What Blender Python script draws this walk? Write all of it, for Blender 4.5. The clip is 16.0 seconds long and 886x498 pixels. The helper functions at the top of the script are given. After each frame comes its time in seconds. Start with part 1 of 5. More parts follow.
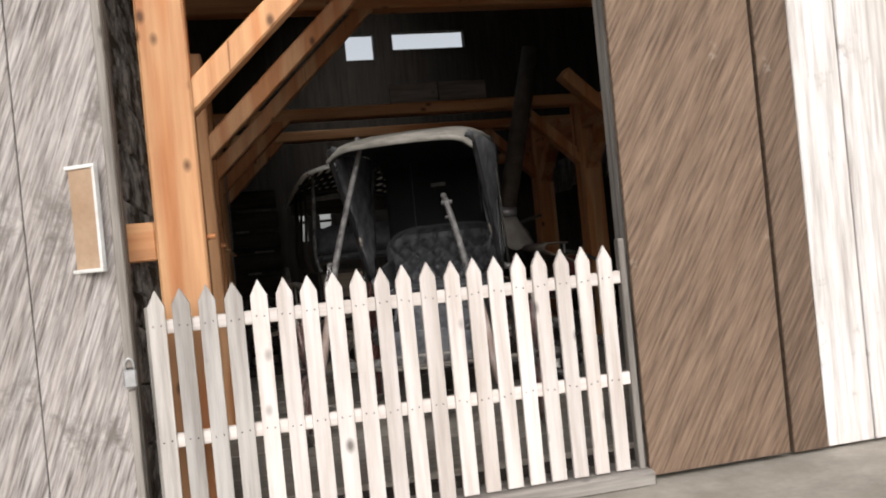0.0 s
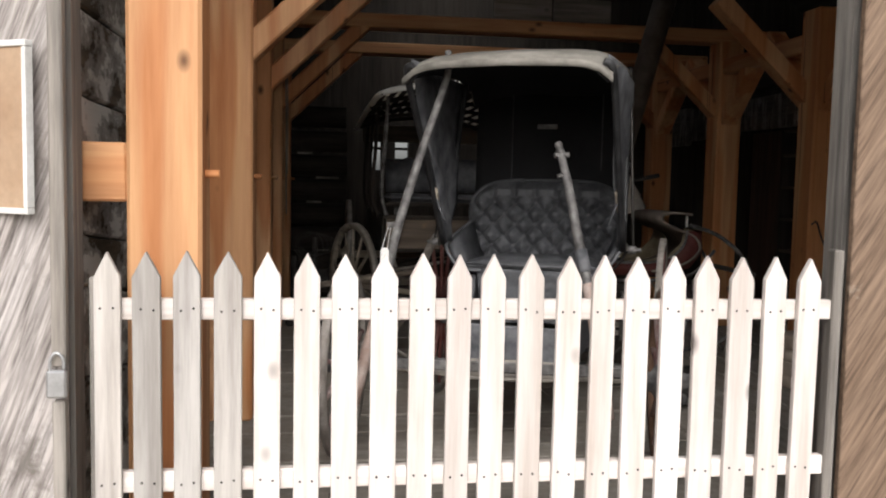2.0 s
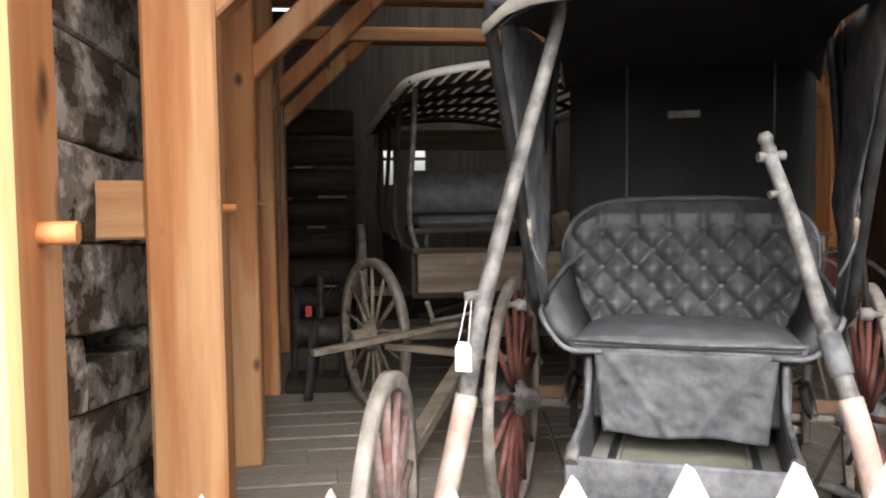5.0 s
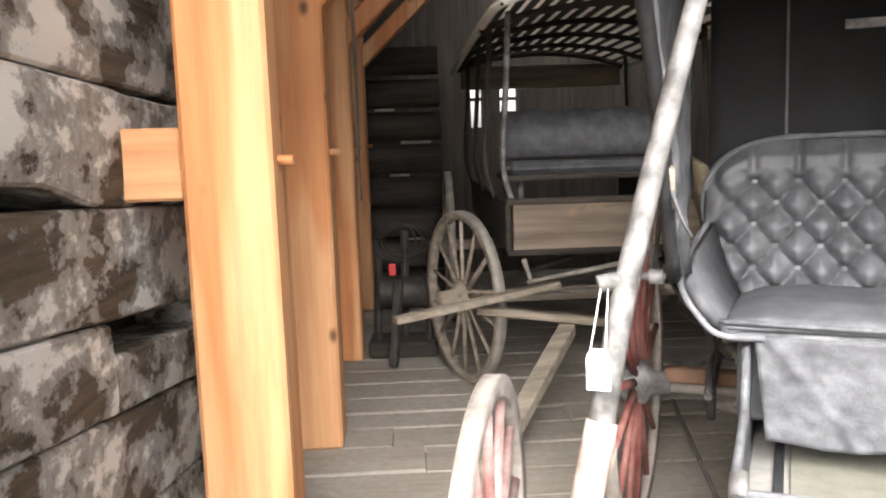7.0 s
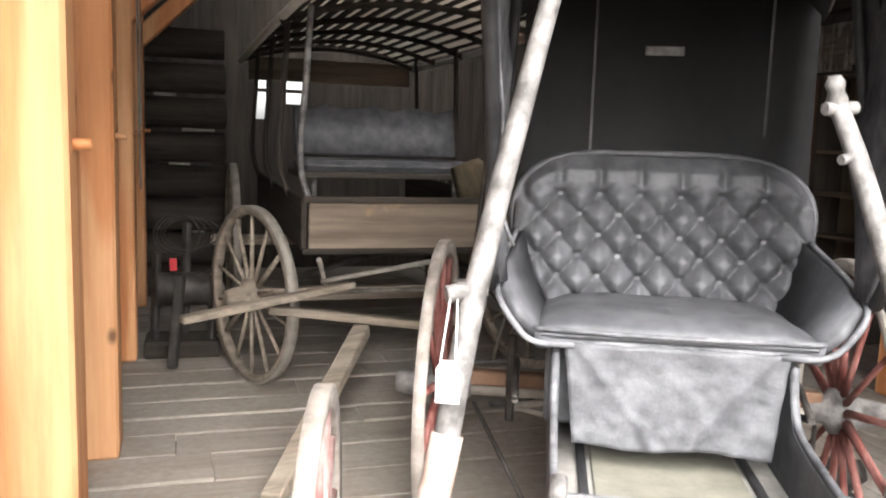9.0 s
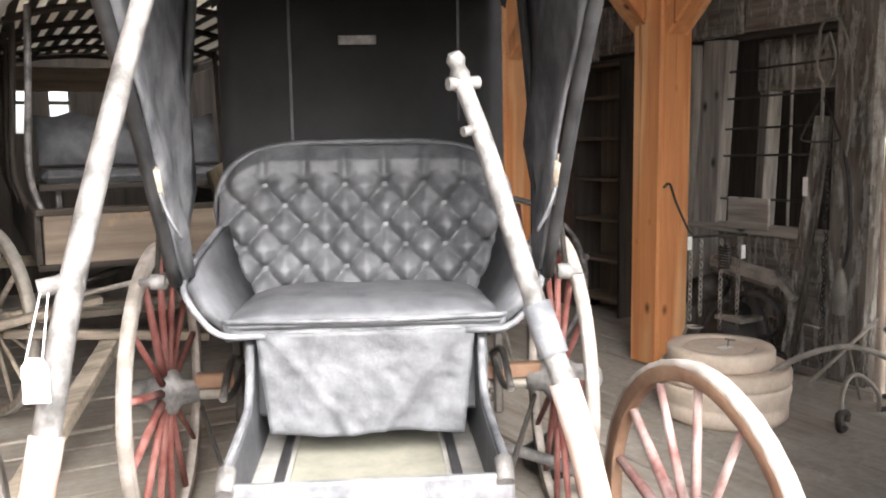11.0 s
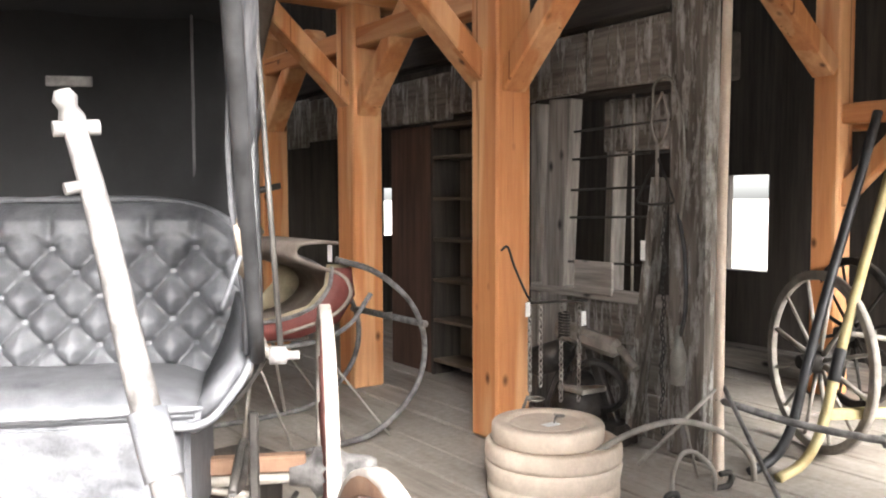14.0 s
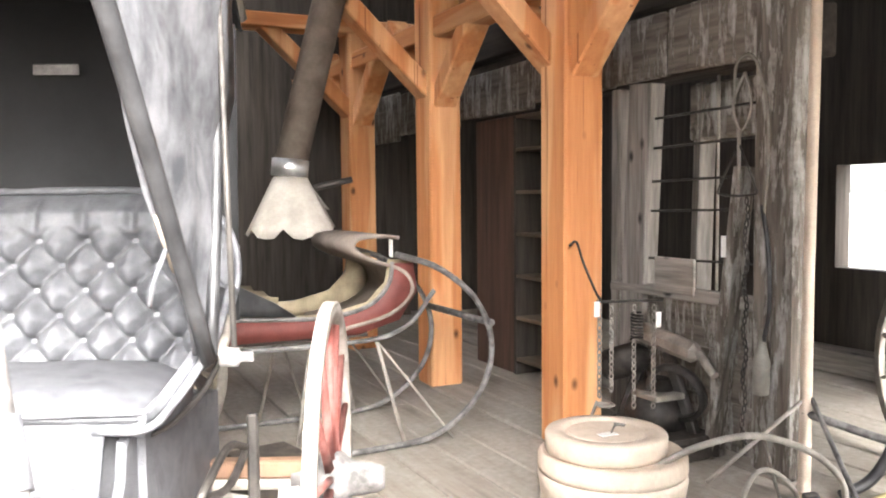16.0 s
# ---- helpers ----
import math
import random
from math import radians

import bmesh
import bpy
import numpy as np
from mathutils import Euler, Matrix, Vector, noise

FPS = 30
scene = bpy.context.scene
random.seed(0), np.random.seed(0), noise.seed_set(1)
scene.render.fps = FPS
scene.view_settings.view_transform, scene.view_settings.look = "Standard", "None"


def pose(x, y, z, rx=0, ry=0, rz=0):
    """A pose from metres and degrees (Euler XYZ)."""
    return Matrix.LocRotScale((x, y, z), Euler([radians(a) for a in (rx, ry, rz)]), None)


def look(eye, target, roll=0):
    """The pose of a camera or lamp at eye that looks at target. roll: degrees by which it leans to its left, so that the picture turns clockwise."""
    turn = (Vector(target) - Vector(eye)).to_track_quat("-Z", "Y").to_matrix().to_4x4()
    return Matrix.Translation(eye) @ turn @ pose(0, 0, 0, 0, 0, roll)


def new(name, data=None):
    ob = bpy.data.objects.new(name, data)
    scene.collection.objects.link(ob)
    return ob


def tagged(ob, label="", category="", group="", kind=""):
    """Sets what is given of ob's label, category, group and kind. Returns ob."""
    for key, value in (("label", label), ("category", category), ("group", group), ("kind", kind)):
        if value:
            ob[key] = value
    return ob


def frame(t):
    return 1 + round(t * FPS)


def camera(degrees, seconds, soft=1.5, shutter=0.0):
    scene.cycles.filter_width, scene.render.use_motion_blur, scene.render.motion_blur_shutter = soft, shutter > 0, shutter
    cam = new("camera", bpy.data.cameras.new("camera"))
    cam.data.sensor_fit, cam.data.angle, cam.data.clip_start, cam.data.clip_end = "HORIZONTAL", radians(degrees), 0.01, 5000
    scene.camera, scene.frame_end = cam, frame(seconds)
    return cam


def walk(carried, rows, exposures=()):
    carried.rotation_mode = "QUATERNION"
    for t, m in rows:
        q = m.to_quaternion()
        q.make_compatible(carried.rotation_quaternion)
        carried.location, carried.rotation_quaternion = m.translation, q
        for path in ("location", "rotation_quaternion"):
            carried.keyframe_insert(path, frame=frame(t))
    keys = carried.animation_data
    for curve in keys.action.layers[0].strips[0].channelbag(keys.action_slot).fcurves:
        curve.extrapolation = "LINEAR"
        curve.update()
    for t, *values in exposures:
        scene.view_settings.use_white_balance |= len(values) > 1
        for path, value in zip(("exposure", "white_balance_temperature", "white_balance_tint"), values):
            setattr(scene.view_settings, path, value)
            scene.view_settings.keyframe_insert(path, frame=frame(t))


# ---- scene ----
cam = camera(55.2, 16.0, soft=2.0)
PATH = [
    (0, (0.248, -0.096, 1.289), (0.694, 1.854, 1.291), -5.6),
    (0.5, (0.249, 0.405, 1.353), (0.666, 2.357, 1.227), -2.7),
    (1, (0.313, 0.678, 1.465), (0.71, 2.624, 1.232), -0.5),
    (1.5, (0.424, 1.045, 1.478), (0.734, 3.016, 1.339), 1.1),
    (2, (0.447, 1.382, 1.451), (0.718, 3.358, 1.296), 1.2),
    (2.5, (0.451, 1.704, 1.474), (0.773, 3.67, 1.291), 0.0),
    (3, (0.519, 2.048, 1.48), (0.755, 4.029, 1.329), -0.1),
    (3.5, (0.52, 2.317, 1.479), (0.686, 4.307, 1.365), 0.1),
    (3.7, (0.483, 2.437, 1.48), (0.699, 4.422, 1.366), -0.6),
    (5.8, (0.357, 3.458, 1.518), (0.67, 5.424, 1.333), -0.3),
    (6, (0.344, 3.509, 1.517), (0.684, 5.466, 1.282), 0.2),
    (6.5, (0.383, 3.644, 1.506), (0.608, 5.614, 1.244), -0.8),
    (7, (0.413, 3.75, 1.507), (0.475, 5.732, 1.248), -2.0),
    (7.5, (0.365, 3.796, 1.512), (0.43, 5.778, 1.25), -1.4),
    (8, (0.265, 3.839, 1.518), (0.442, 5.815, 1.262), -1.5),
    (8.5, (0.249, 3.849, 1.515), (0.601, 5.803, 1.269), 0.5),
    (9, (0.295, 3.832, 1.518), (0.889, 5.723, 1.248), 1.9),
    (9.2, (0.311, 3.819, 1.523), (0.994, 5.679, 1.252), 1.8),
    (11.3, (0.655, 3.689, 1.473), (1.66, 5.4, 1.22), -1.1),
    (11.5, (0.656, 3.694, 1.483), (1.7, 5.382, 1.23), -1.0),
    (12, (0.75, 3.731, 1.478), (1.873, 5.371, 1.253), 1.0),
    (12.5, (0.823, 3.772, 1.473), (2.019, 5.363, 1.285), 1.2),
    (13, (0.935, 3.738, 1.477), (2.197, 5.281, 1.317), 2.4),
    (13.5, (1.108, 3.697, 1.48), (2.31, 5.29, 1.344), 1.1),
    (14, (1.219, 3.735, 1.477), (2.351, 5.38, 1.358), -0.2),
    (14.5, (1.3, 3.81, 1.466), (2.456, 5.438, 1.359), -0.1),
    (15, (1.362, 3.794, 1.477), (2.488, 5.444, 1.38), -0.0),
    (15.5, (1.509, 3.752, 1.477), (2.529, 5.471, 1.397), -0.1),
    (16, (1.607, 3.738, 1.459), (2.479, 5.534, 1.332), -0.5),
]
walk(cam, [(t, look(eye, target, roll)) for t, eye, target, roll in PATH],
     exposures=[(0.0, -0.05), (1.0, 0.03), (1.5, 0.02), (2.5, 0.36), (3.7, 0.05), (5.8, 2.45), (9.2, 2.7), (11.3, 3.0), (12.5, 3.15), (13.5, 3.45), (15.0, 3.9), (16.0, 4.25)])

# ---- light: a bright overcast day ----
world = bpy.data.worlds.new("overcast_sky")
scene.world = world
world.use_nodes = True
wn = world.node_tree
sky = wn.nodes.new("ShaderNodeTexSky")
sky.sky_type, sky.sun_disc = "NISHITA", False
sky.sun_elevation, sky.sun_rotation = radians(37), radians(189)
sky.dust_density = 4.0
wash = wn.nodes.new("ShaderNodeHueSaturation")
wash.inputs["Saturation"].default_value = 0.25
wn.links.new(sky.outputs[0], wash.inputs["Color"])
wn.links.new(wash.outputs[0], wn.nodes["Background"].inputs[0])
wn.nodes["Background"].inputs[1].default_value = 0.15
sun = new("sun", bpy.data.lights.new("sun", "SUN"))
sun.data.energy, sun.data.angle, sun.data.color = 2.0, radians(50), (1.0, 0.98, 0.97)
sun.matrix_world = look((0, 0, 10), (2.0, 13.0, 0))

# ---- materials ----
MATS = {}


def base_material(name, rough=0.8, metal=0.0, spec=0.3):
    m = bpy.data.materials.new(name)
    m.use_nodes = True
    b = m.node_tree.nodes["Principled BSDF"]
    b.inputs["Roughness"].default_value = rough
    b.inputs["Metallic"].default_value = metal
    b.inputs["Specular IOR Level"].default_value = spec
    return m, m.node_tree.nodes, m.node_tree.links, b


def ramp(nodes, links, fac, stops):
    r = nodes.new("ShaderNodeValToRGB")
    while len(r.color_ramp.elements) < len(stops):
        r.color_ramp.elements.new(0.5)
    for e, (p, c) in zip(r.color_ramp.elements, stops):
        e.position, e.color = p, (*c, 1)
    links.new(fac, r.inputs[0])
    return r.outputs[0]


def mix(nodes, links, kind, fac, a, b):
    n = nodes.new("ShaderNodeMixRGB")
    n.blend_type = kind
    for sock, v in zip(n.inputs, (fac, a, b)):
        if hasattr(v, "is_linked"):
            links.new(v, sock)
        elif isinstance(v, tuple):
            sock.default_value = (*v, 1)
        else:
            sock.default_value = v
    return n.outputs[0]


def tex(nodes, links, vec, scale, detail=6, rough=0.6):
    n = nodes.new("ShaderNodeTexNoise")
    n.inputs["Scale"].default_value, n.inputs["Detail"].default_value, n.inputs["Roughness"].default_value = scale, detail, rough
    links.new(vec, n.inputs["Vector"])
    return n.outputs["Fac"]


def coords(nodes, links, stretch, spin=0.0):
    """Object coordinates, shifted by the object's random number and stretched along the grain."""
    tc, info = nodes.new("ShaderNodeTexCoord"), nodes.new("ShaderNodeObjectInfo")
    shift = nodes.new("ShaderNodeVectorMath")
    shift.operation = "SCALE"
    shift.inputs[0].default_value = (13.0, 7.0, 17.0)
    links.new(info.outputs["Random"], shift.inputs["Scale"])
    add = nodes.new("ShaderNodeVectorMath")
    links.new(tc.outputs["Object"], add.inputs[0]), links.new(shift.outputs[0], add.inputs[1])
    tilt = nodes.new("ShaderNodeMapping")
    tilt.inputs["Rotation"].default_value = (0, spin, 0)
    links.new(add.outputs[0], tilt.inputs["Vector"])
    mp = nodes.new("ShaderNodeMapping")
    mp.inputs["Scale"].default_value = stretch
    links.new(tilt.outputs[0], mp.inputs["Vector"])
    return add.outputs[0], mp.outputs[0], info.outputs["Random"]


def wood(name, light, dark, axis="z", rough=0.75, grain=22.0, knots=0.0, stain=None, stain_at=0.55, spin=0.0, bump=0.35, spread=0.25):
    """Sawn or weathered timber with its grain along one axis."""
    key = (name, axis)
    if key in MATS:
        return MATS[key]
    m, n, l, b = base_material(name + "_" + axis, rough)
    stretch = [1.0, 1.0, 1.0]
    stretch["xyz".index(axis)] = 0.06
    raw, vec, rnd = coords(n, l, stretch, spin)
    fine = tex(n, l, vec, grain, 8, 0.65)
    wide = tex(n, l, vec, grain * 0.22, 3, 0.5)
    col = ramp(n, l, fine, [(0.3, dark), (0.62, light)])
    col = mix(n, l, "MULTIPLY", 0.45, col, ramp(n, l, wide, [(0.35, (0.55, 0.5, 0.45)), (0.65, (1.0, 1.0, 1.0))]))
    if knots:
        v = n.new("ShaderNodeTexVoronoi")
        mp = n.new("ShaderNodeMapping")
        ks = [5.5, 5.5, 5.5]
        ks["xyz".index(axis)] = 3.4
        mp.inputs["Scale"].default_value = ks
        l.new(raw, mp.inputs["Vector"]), l.new(mp.outputs[0], v.inputs["Vector"])
        v.inputs["Scale"].default_value = 1.0
        spot = ramp(n, l, v.outputs["Distance"], [(0.05, (1, 1, 1)), (0.15, (0, 0, 0))])
        col = mix(n, l, "MIX", spot, col, tuple(c * 0.32 * knots for c in dark))
    if stain:
        patch = tex(n, l, raw, 3.2, 6, 0.7)
        hit = ramp(n, l, patch, [(stain_at, (0, 0, 0)), (stain_at + 0.12, (1, 1, 1))])
        col = mix(n, l, "MIX", hit, col, stain)
    hsv = n.new("ShaderNodeHueSaturation")
    l.new(col, hsv.inputs["Color"])
    mr = n.new("ShaderNodeMapRange")
    mr.inputs["To Min"].default_value, mr.inputs["To Max"].default_value = 1 - spread, 1 + spread * 0.6
    l.new(rnd, mr.inputs["Value"]), l.new(mr.outputs[0], hsv.inputs["Value"])
    l.new(hsv.outputs[0], b.inputs["Base Color"])
    bp = n.new("ShaderNodeBump")
    bp.inputs["Strength"].default_value, bp.inputs["Distance"].default_value = bump, 0.01
    l.new(fine, bp.inputs["Height"]), l.new(bp.outputs[0], b.inputs["Normal"])
    MATS[key] = m
    return m


def plain(name, a, c, scale=8.0, rough=0.7, metal=0.0, bump=0.15, spec=0.3, low=0.35, high=0.7):
    """A mottled surface of two colours: paint, leather, iron, cloth, dirt."""
    if name in MATS:
        return MATS[name]
    m, n, l, b = base_material(name, rough, metal, spec)
    raw, vec, rnd = coords(n, l, (1, 1, 1))
    big, small = tex(n, l, raw, scale, 5, 0.6), tex(n, l, raw, scale * 9, 6, 0.7)
    col = ramp(n, l, big, [(low, a), (high, c)])
    col = mix(n, l, "MULTIPLY", 0.35, col, ramp(n, l, small, [(0.3, (0.6, 0.6, 0.6)), (0.6, (1, 1, 1))]))
    l.new(col, b.inputs["Base Color"])
    rr = n.new("ShaderNodeMapRange")
    rr.inputs["To Min"].default_value, rr.inputs["To Max"].default_value = max(0.05, rough - 0.12), min(1, rough + 0.15)
    l.new(small, rr.inputs["Value"]), l.new(rr.outputs[0], b.inputs["Roughness"])
    bp = n.new("ShaderNodeBump")
    bp.inputs["Strength"].default_value, bp.inputs["Distance"].default_value = bump, 0.006
    l.new(small, bp.inputs["Height"]), l.new(bp.outputs[0], b.inputs["Normal"])
    MATS[name] = m
    return m


def pine(axis):
    """New fir with pale sapwood and wide orange heartwood bands."""
    key = ("pine", axis)
    if key in MATS:
        return MATS[key]
    m = wood("new_pine", (0.74, 0.415, 0.21), (0.555, 0.258, 0.116), axis, 0.6, 16, knots=0.8, bump=0.15, spread=0.15)
    n, l = m.node_tree.nodes, m.node_tree.links
    b = n["Principled BSDF"]
    src = b.inputs["Base Color"].links[0].from_socket
    stretch = [1.0, 1.0, 1.0]
    stretch["xyz".index(axis)] = 0.10
    raw, vec, rnd = coords(n, l, stretch)
    band = ramp(n, l, tex(n, l, vec, 5.5, 2, 0.4), [(0.47, (1.0, 1.0, 1.0)), (0.53, (0.86, 0.66, 0.52))])
    col = mix(n, l, "MULTIPLY", 0.9, src, band)
    fine = [1.0, 1.0, 1.0]
    fine["xyz".index(axis)] = 0.02
    raw2, vec2, rnd2 = coords(n, l, fine)
    checks = ramp(n, l, tex(n, l, vec2, 30, 2, 0.5), [(0.27, (0.35, 0.25, 0.2)), (0.31, (1.0, 1.0, 1.0))])
    col = mix(n, l, "MULTIPLY", 0.8, col, checks)
    l.new(col, b.inputs["Base Color"])
    MATS[key] = m
    return m


def hewn_wood(axis, streak=False):
    """Old hewn timber: brown wood under flaking limewash, or weather-streaked from above."""
    key = ("hewn", axis, streak)
    if key in MATS:
        return MATS[key]
    m, n, l, b = base_material("streaked_hewn_wood" if streak else "flaking_limewash", 0.92)
    stretch = [1.0, 1.0, 1.0]
    stretch["xyz".index(axis)] = 0.07
    raw, vec, rnd = coords(n, l, stretch)
    grain = tex(n, l, vec, 30, 8, 0.65)
    brown = ramp(n, l, grain, [(0.3, (0.06, 0.05, 0.04) if streak else (0.03, 0.023, 0.016)), (0.65, (0.20, 0.175, 0.15) if streak else (0.13, 0.10, 0.07))])
    grey = ramp(n, l, tex(n, l, raw, 24, 6, 0.7), [(0.3, (0.17, 0.155, 0.14)), (0.7, (0.36, 0.34, 0.31))])
    if streak:
        mp = n.new("ShaderNodeMapping")
        mp.inputs["Scale"].default_value = (7.0, 7.0, 1.3)
        l.new(raw, mp.inputs["Vector"])
        flake = tex(n, l, mp.outputs[0], 2.6, 8, 0.68)
        at = 0.50
    else:
        mp = n.new("ShaderNodeMapping")
        mp.inputs["Scale"].default_value = (1.0, 0.7, 1.25)
        l.new(raw, mp.inputs["Vector"])
        flake = tex(n, l, mp.outputs[0], 4.6, 9, 0.66)
        at = 0.435
    hit = ramp(n, l, flake, [(at, (0, 0, 0)), (at + 0.035, (1, 1, 1))])
    col = mix(n, l, "MIX", hit, brown, grey)
    lime = ramp(n, l, flake, [(at + 0.09, (0, 0, 0)), (at + 0.14, (1, 1, 1))])
    col = mix(n, l, "MIX", lime, col, (0.60, 0.58, 0.54) if not streak else (0.36, 0.35, 0.33))
    l.new(col, b.inputs["Base Color"])
    high = mix(n, l, "ADD", 0.5, hit, grain)
    bp = n.new("ShaderNodeBump")
    bp.inputs["Strength"].default_value, bp.inputs["Distance"].default_value = 0.8, 0.008
    l.new(high, bp.inputs["Height"]), l.new(bp.outputs[0], b.inputs["Normal"])
    MATS[key] = m
    return m


def grey_wood(axis):
    return wood("weathered_grey_wood", (0.36, 0.33, 0.30), (0.13, 0.12, 0.11), axis, 0.85, 26, knots=0.6)


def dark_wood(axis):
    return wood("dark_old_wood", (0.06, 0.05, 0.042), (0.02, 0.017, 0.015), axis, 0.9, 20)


def picket_wood(axis):
    return wood("pale_picket_wood", (0.81, 0.755, 0.725), (0.60, 0.525, 0.48), axis, 0.8, 24, knots=1.1, bump=0.2, spread=0.12)


def floor_wood(axis):
    """Grey planks under one broken layer of trodden dust."""
    key = ("floor", axis)
    if key in MATS:
        return MATS[key]
    m = wood("dusty_floor_wood", (0.35, 0.31, 0.27), (0.19, 0.163, 0.138), axis, 0.9, 20, bump=0.5, spread=0.14)
    n, l = m.node_tree.nodes, m.node_tree.links
    b = n["Principled BSDF"]
    src = b.inputs["Base Color"].links[0].from_socket
    place = n.new("ShaderNodeTexCoord").outputs["Object"]
    broad, specks = tex(n, l, place, 1.7, 9, 0.7), tex(n, l, place, 26, 5, 0.7)
    cover = ramp(n, l, broad, [(0.40, (0.15, 0.15, 0.15)), (0.58, (0.9, 0.9, 0.9))])
    dust = ramp(n, l, specks, [(0.3, (0.25, 0.22, 0.19)), (0.7, (0.37, 0.34, 0.30))])
    col = mix(n, l, "MIX", cover, src, dust)
    l.new(col, b.inputs["Base Color"])
    MATS[key] = m
    return m


door_grey = wood("silvered_door_board", (0.56, 0.515, 0.495), (0.10, 0.085, 0.078), "z", 0.65, 75, stain=(0.17, 0.15, 0.135), stain_at=0.56, spin=-0.36)
door_brown = wood("brown_door_board", (0.27, 0.185, 0.13), (0.085, 0.056, 0.038), "z", 0.75, 55, stain=(0.42, 0.37, 0.31), stain_at=0.64, spin=-0.55)
# facing wood raised towards white: the glare of the sun is in its colour
whitened = wood("sunlit_white_facing", (0.80, 0.77, 0.75), (0.42, 0.38, 0.355), "z", 0.7, 24, stain=(0.30, 0.27, 0.25), stain_at=0.62)
aged_grey = wood("dry_wagon_wood", (0.36, 0.31, 0.25), (0.16, 0.135, 0.11), "x", 0.85, 24)
leather = plain("worn_black_leather", (0.052, 0.053, 0.058), (0.11, 0.112, 0.12), 14, 0.5, bump=0.45, spec=0.35)
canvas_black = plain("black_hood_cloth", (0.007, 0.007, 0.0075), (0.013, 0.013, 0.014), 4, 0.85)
canvas_grey = plain("dusty_hood_leather", (0.05, 0.052, 0.058), (0.19, 0.19, 0.20), 9, 0.65, bump=0.4)
hood_dust = plain("dust_on_hood", (0.16, 0.15, 0.13), (0.30, 0.28, 0.25), 6, 0.9)
red_paint = plain("faded_red_paint", (0.14, 0.035, 0.028), (0.27, 0.13, 0.115), 9, 0.7, bump=0.3)
pink_spoke = plain("worn_pink_paint", (0.22, 0.10, 0.09), (0.44, 0.36, 0.34), 11, 0.7, bump=0.3)
bare_pink = plain("bare_pinkish_wood", (0.30, 0.20, 0.165), (0.46, 0.38, 0.34), 10, 0.7, bump=0.3)
maroon = plain("dark_red_panel", (0.075, 0.016, 0.013), (0.13, 0.036, 0.03), 6, 0.6)
dusty_iron = plain("dusty_iron", (0.20, 0.18, 0.16), (0.36, 0.33, 0.29), 10, 0.65, 0.25, 0.3)
pale_tyre = plain("scuffed_pale_tyre", (0.20, 0.175, 0.155), (0.40, 0.36, 0.33), 12, 0.75, 0.1, 0.4)
dark_iron = plain("dark_iron", (0.03, 0.028, 0.026), (0.09, 0.082, 0.075), 10, 0.55, 0.5, 0.3)
pale_shaft = plain("worn_pale_shaft", (0.05, 0.047, 0.045), (0.21, 0.20, 0.195), 17, 0.5, bump=0.4)
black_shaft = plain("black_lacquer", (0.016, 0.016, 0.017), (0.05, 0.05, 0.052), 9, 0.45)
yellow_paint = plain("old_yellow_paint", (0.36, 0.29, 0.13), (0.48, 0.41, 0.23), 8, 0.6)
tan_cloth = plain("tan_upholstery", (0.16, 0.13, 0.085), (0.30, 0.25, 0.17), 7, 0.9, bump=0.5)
clay = plain("turned_pale_wood", (0.52, 0.42, 0.33), (0.68, 0.58, 0.48), 5, 0.8, bump=0.3)
white_paper = plain("white_card", (0.75, 0.74, 0.72), (0.85, 0.84, 0.82), 6, 0.7)
white_paint = plain("white_painted_trim", (0.66, 0.64, 0.61), (0.80, 0.79, 0.77), 7, 0.6)
steel = plain("zinc_steel", (0.45, 0.45, 0.45), (0.65, 0.65, 0.66), 12, 0.35, 0.8)
board_tan = plain("tan_fibreboard", (0.38, 0.25, 0.16), (0.48, 0.34, 0.23), 4, 0.8)
rust = plain("rusty_tin", (0.13, 0.07, 0.045), (0.24, 0.15, 0.10), 6, 0.7, 0.3, 0.4)
earth = plain("trodden_earth", (0.30, 0.27, 0.23), (0.44, 0.40, 0.35), 3, 0.95, bump=0.6)
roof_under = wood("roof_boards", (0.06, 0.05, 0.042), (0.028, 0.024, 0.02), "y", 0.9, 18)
thin_canvas = bpy.data.materials.new("thin_canvas")
thin_canvas.use_nodes = True
tn = thin_canvas.node_tree
through_cloth = tn.nodes.new("ShaderNodeBsdfTranslucent")
through_cloth.inputs["Color"].default_value = (0.93, 0.89, 0.80, 1)
blend = tn.nodes.new("ShaderNodeMixShader")
blend.inputs[0].default_value = 0.9
tn.nodes["Principled BSDF"].inputs["Base Color"].default_value = (0.70, 0.66, 0.58, 1)
tn.nodes["Principled BSDF"].inputs["Roughness"].default_value = 0.9
tn.links.new(tn.nodes["Principled BSDF"].outputs[0], blend.inputs[1])
tn.links.new(through_cloth.outputs[0], blend.inputs[2])
tn.links.new(blend.outputs[0], tn.nodes["Material Output"].inputs[0])

# ---- mesh tools ----


def slab(bm, x0, x1, y0, y1, z0, z1, bev=0.0, wob=0.0):
    vs = [bm.verts.new((x, y, z)) for z in (z0, z1) for y in (y0, y1) for x in (x0, x1)]
    fs = [bm.faces.new([vs[k] for k in f]) for f in ((0, 2, 3, 1), (4, 5, 7, 6), (0, 1, 5, 4), (2, 6, 7, 3), (0, 4, 6, 2), (1, 3, 7, 5))]
    if wob:
        for v in vs:
            v.co += Vector([random.uniform(-wob, wob) for _ in range(3)])
    if bev:
        edges = list({e for f in fs for e in f.edges})
        bmesh.ops.bevel(bm, geom=edges, offset=bev, segments=1, affect="EDGES")
    return bm


def box(x0, x1, y0, y1, z0, z1, bev=0.006, wob=0.0):
    return slab(bmesh.new(), x0, x1, y0, y1, z0, z1, bev, wob)


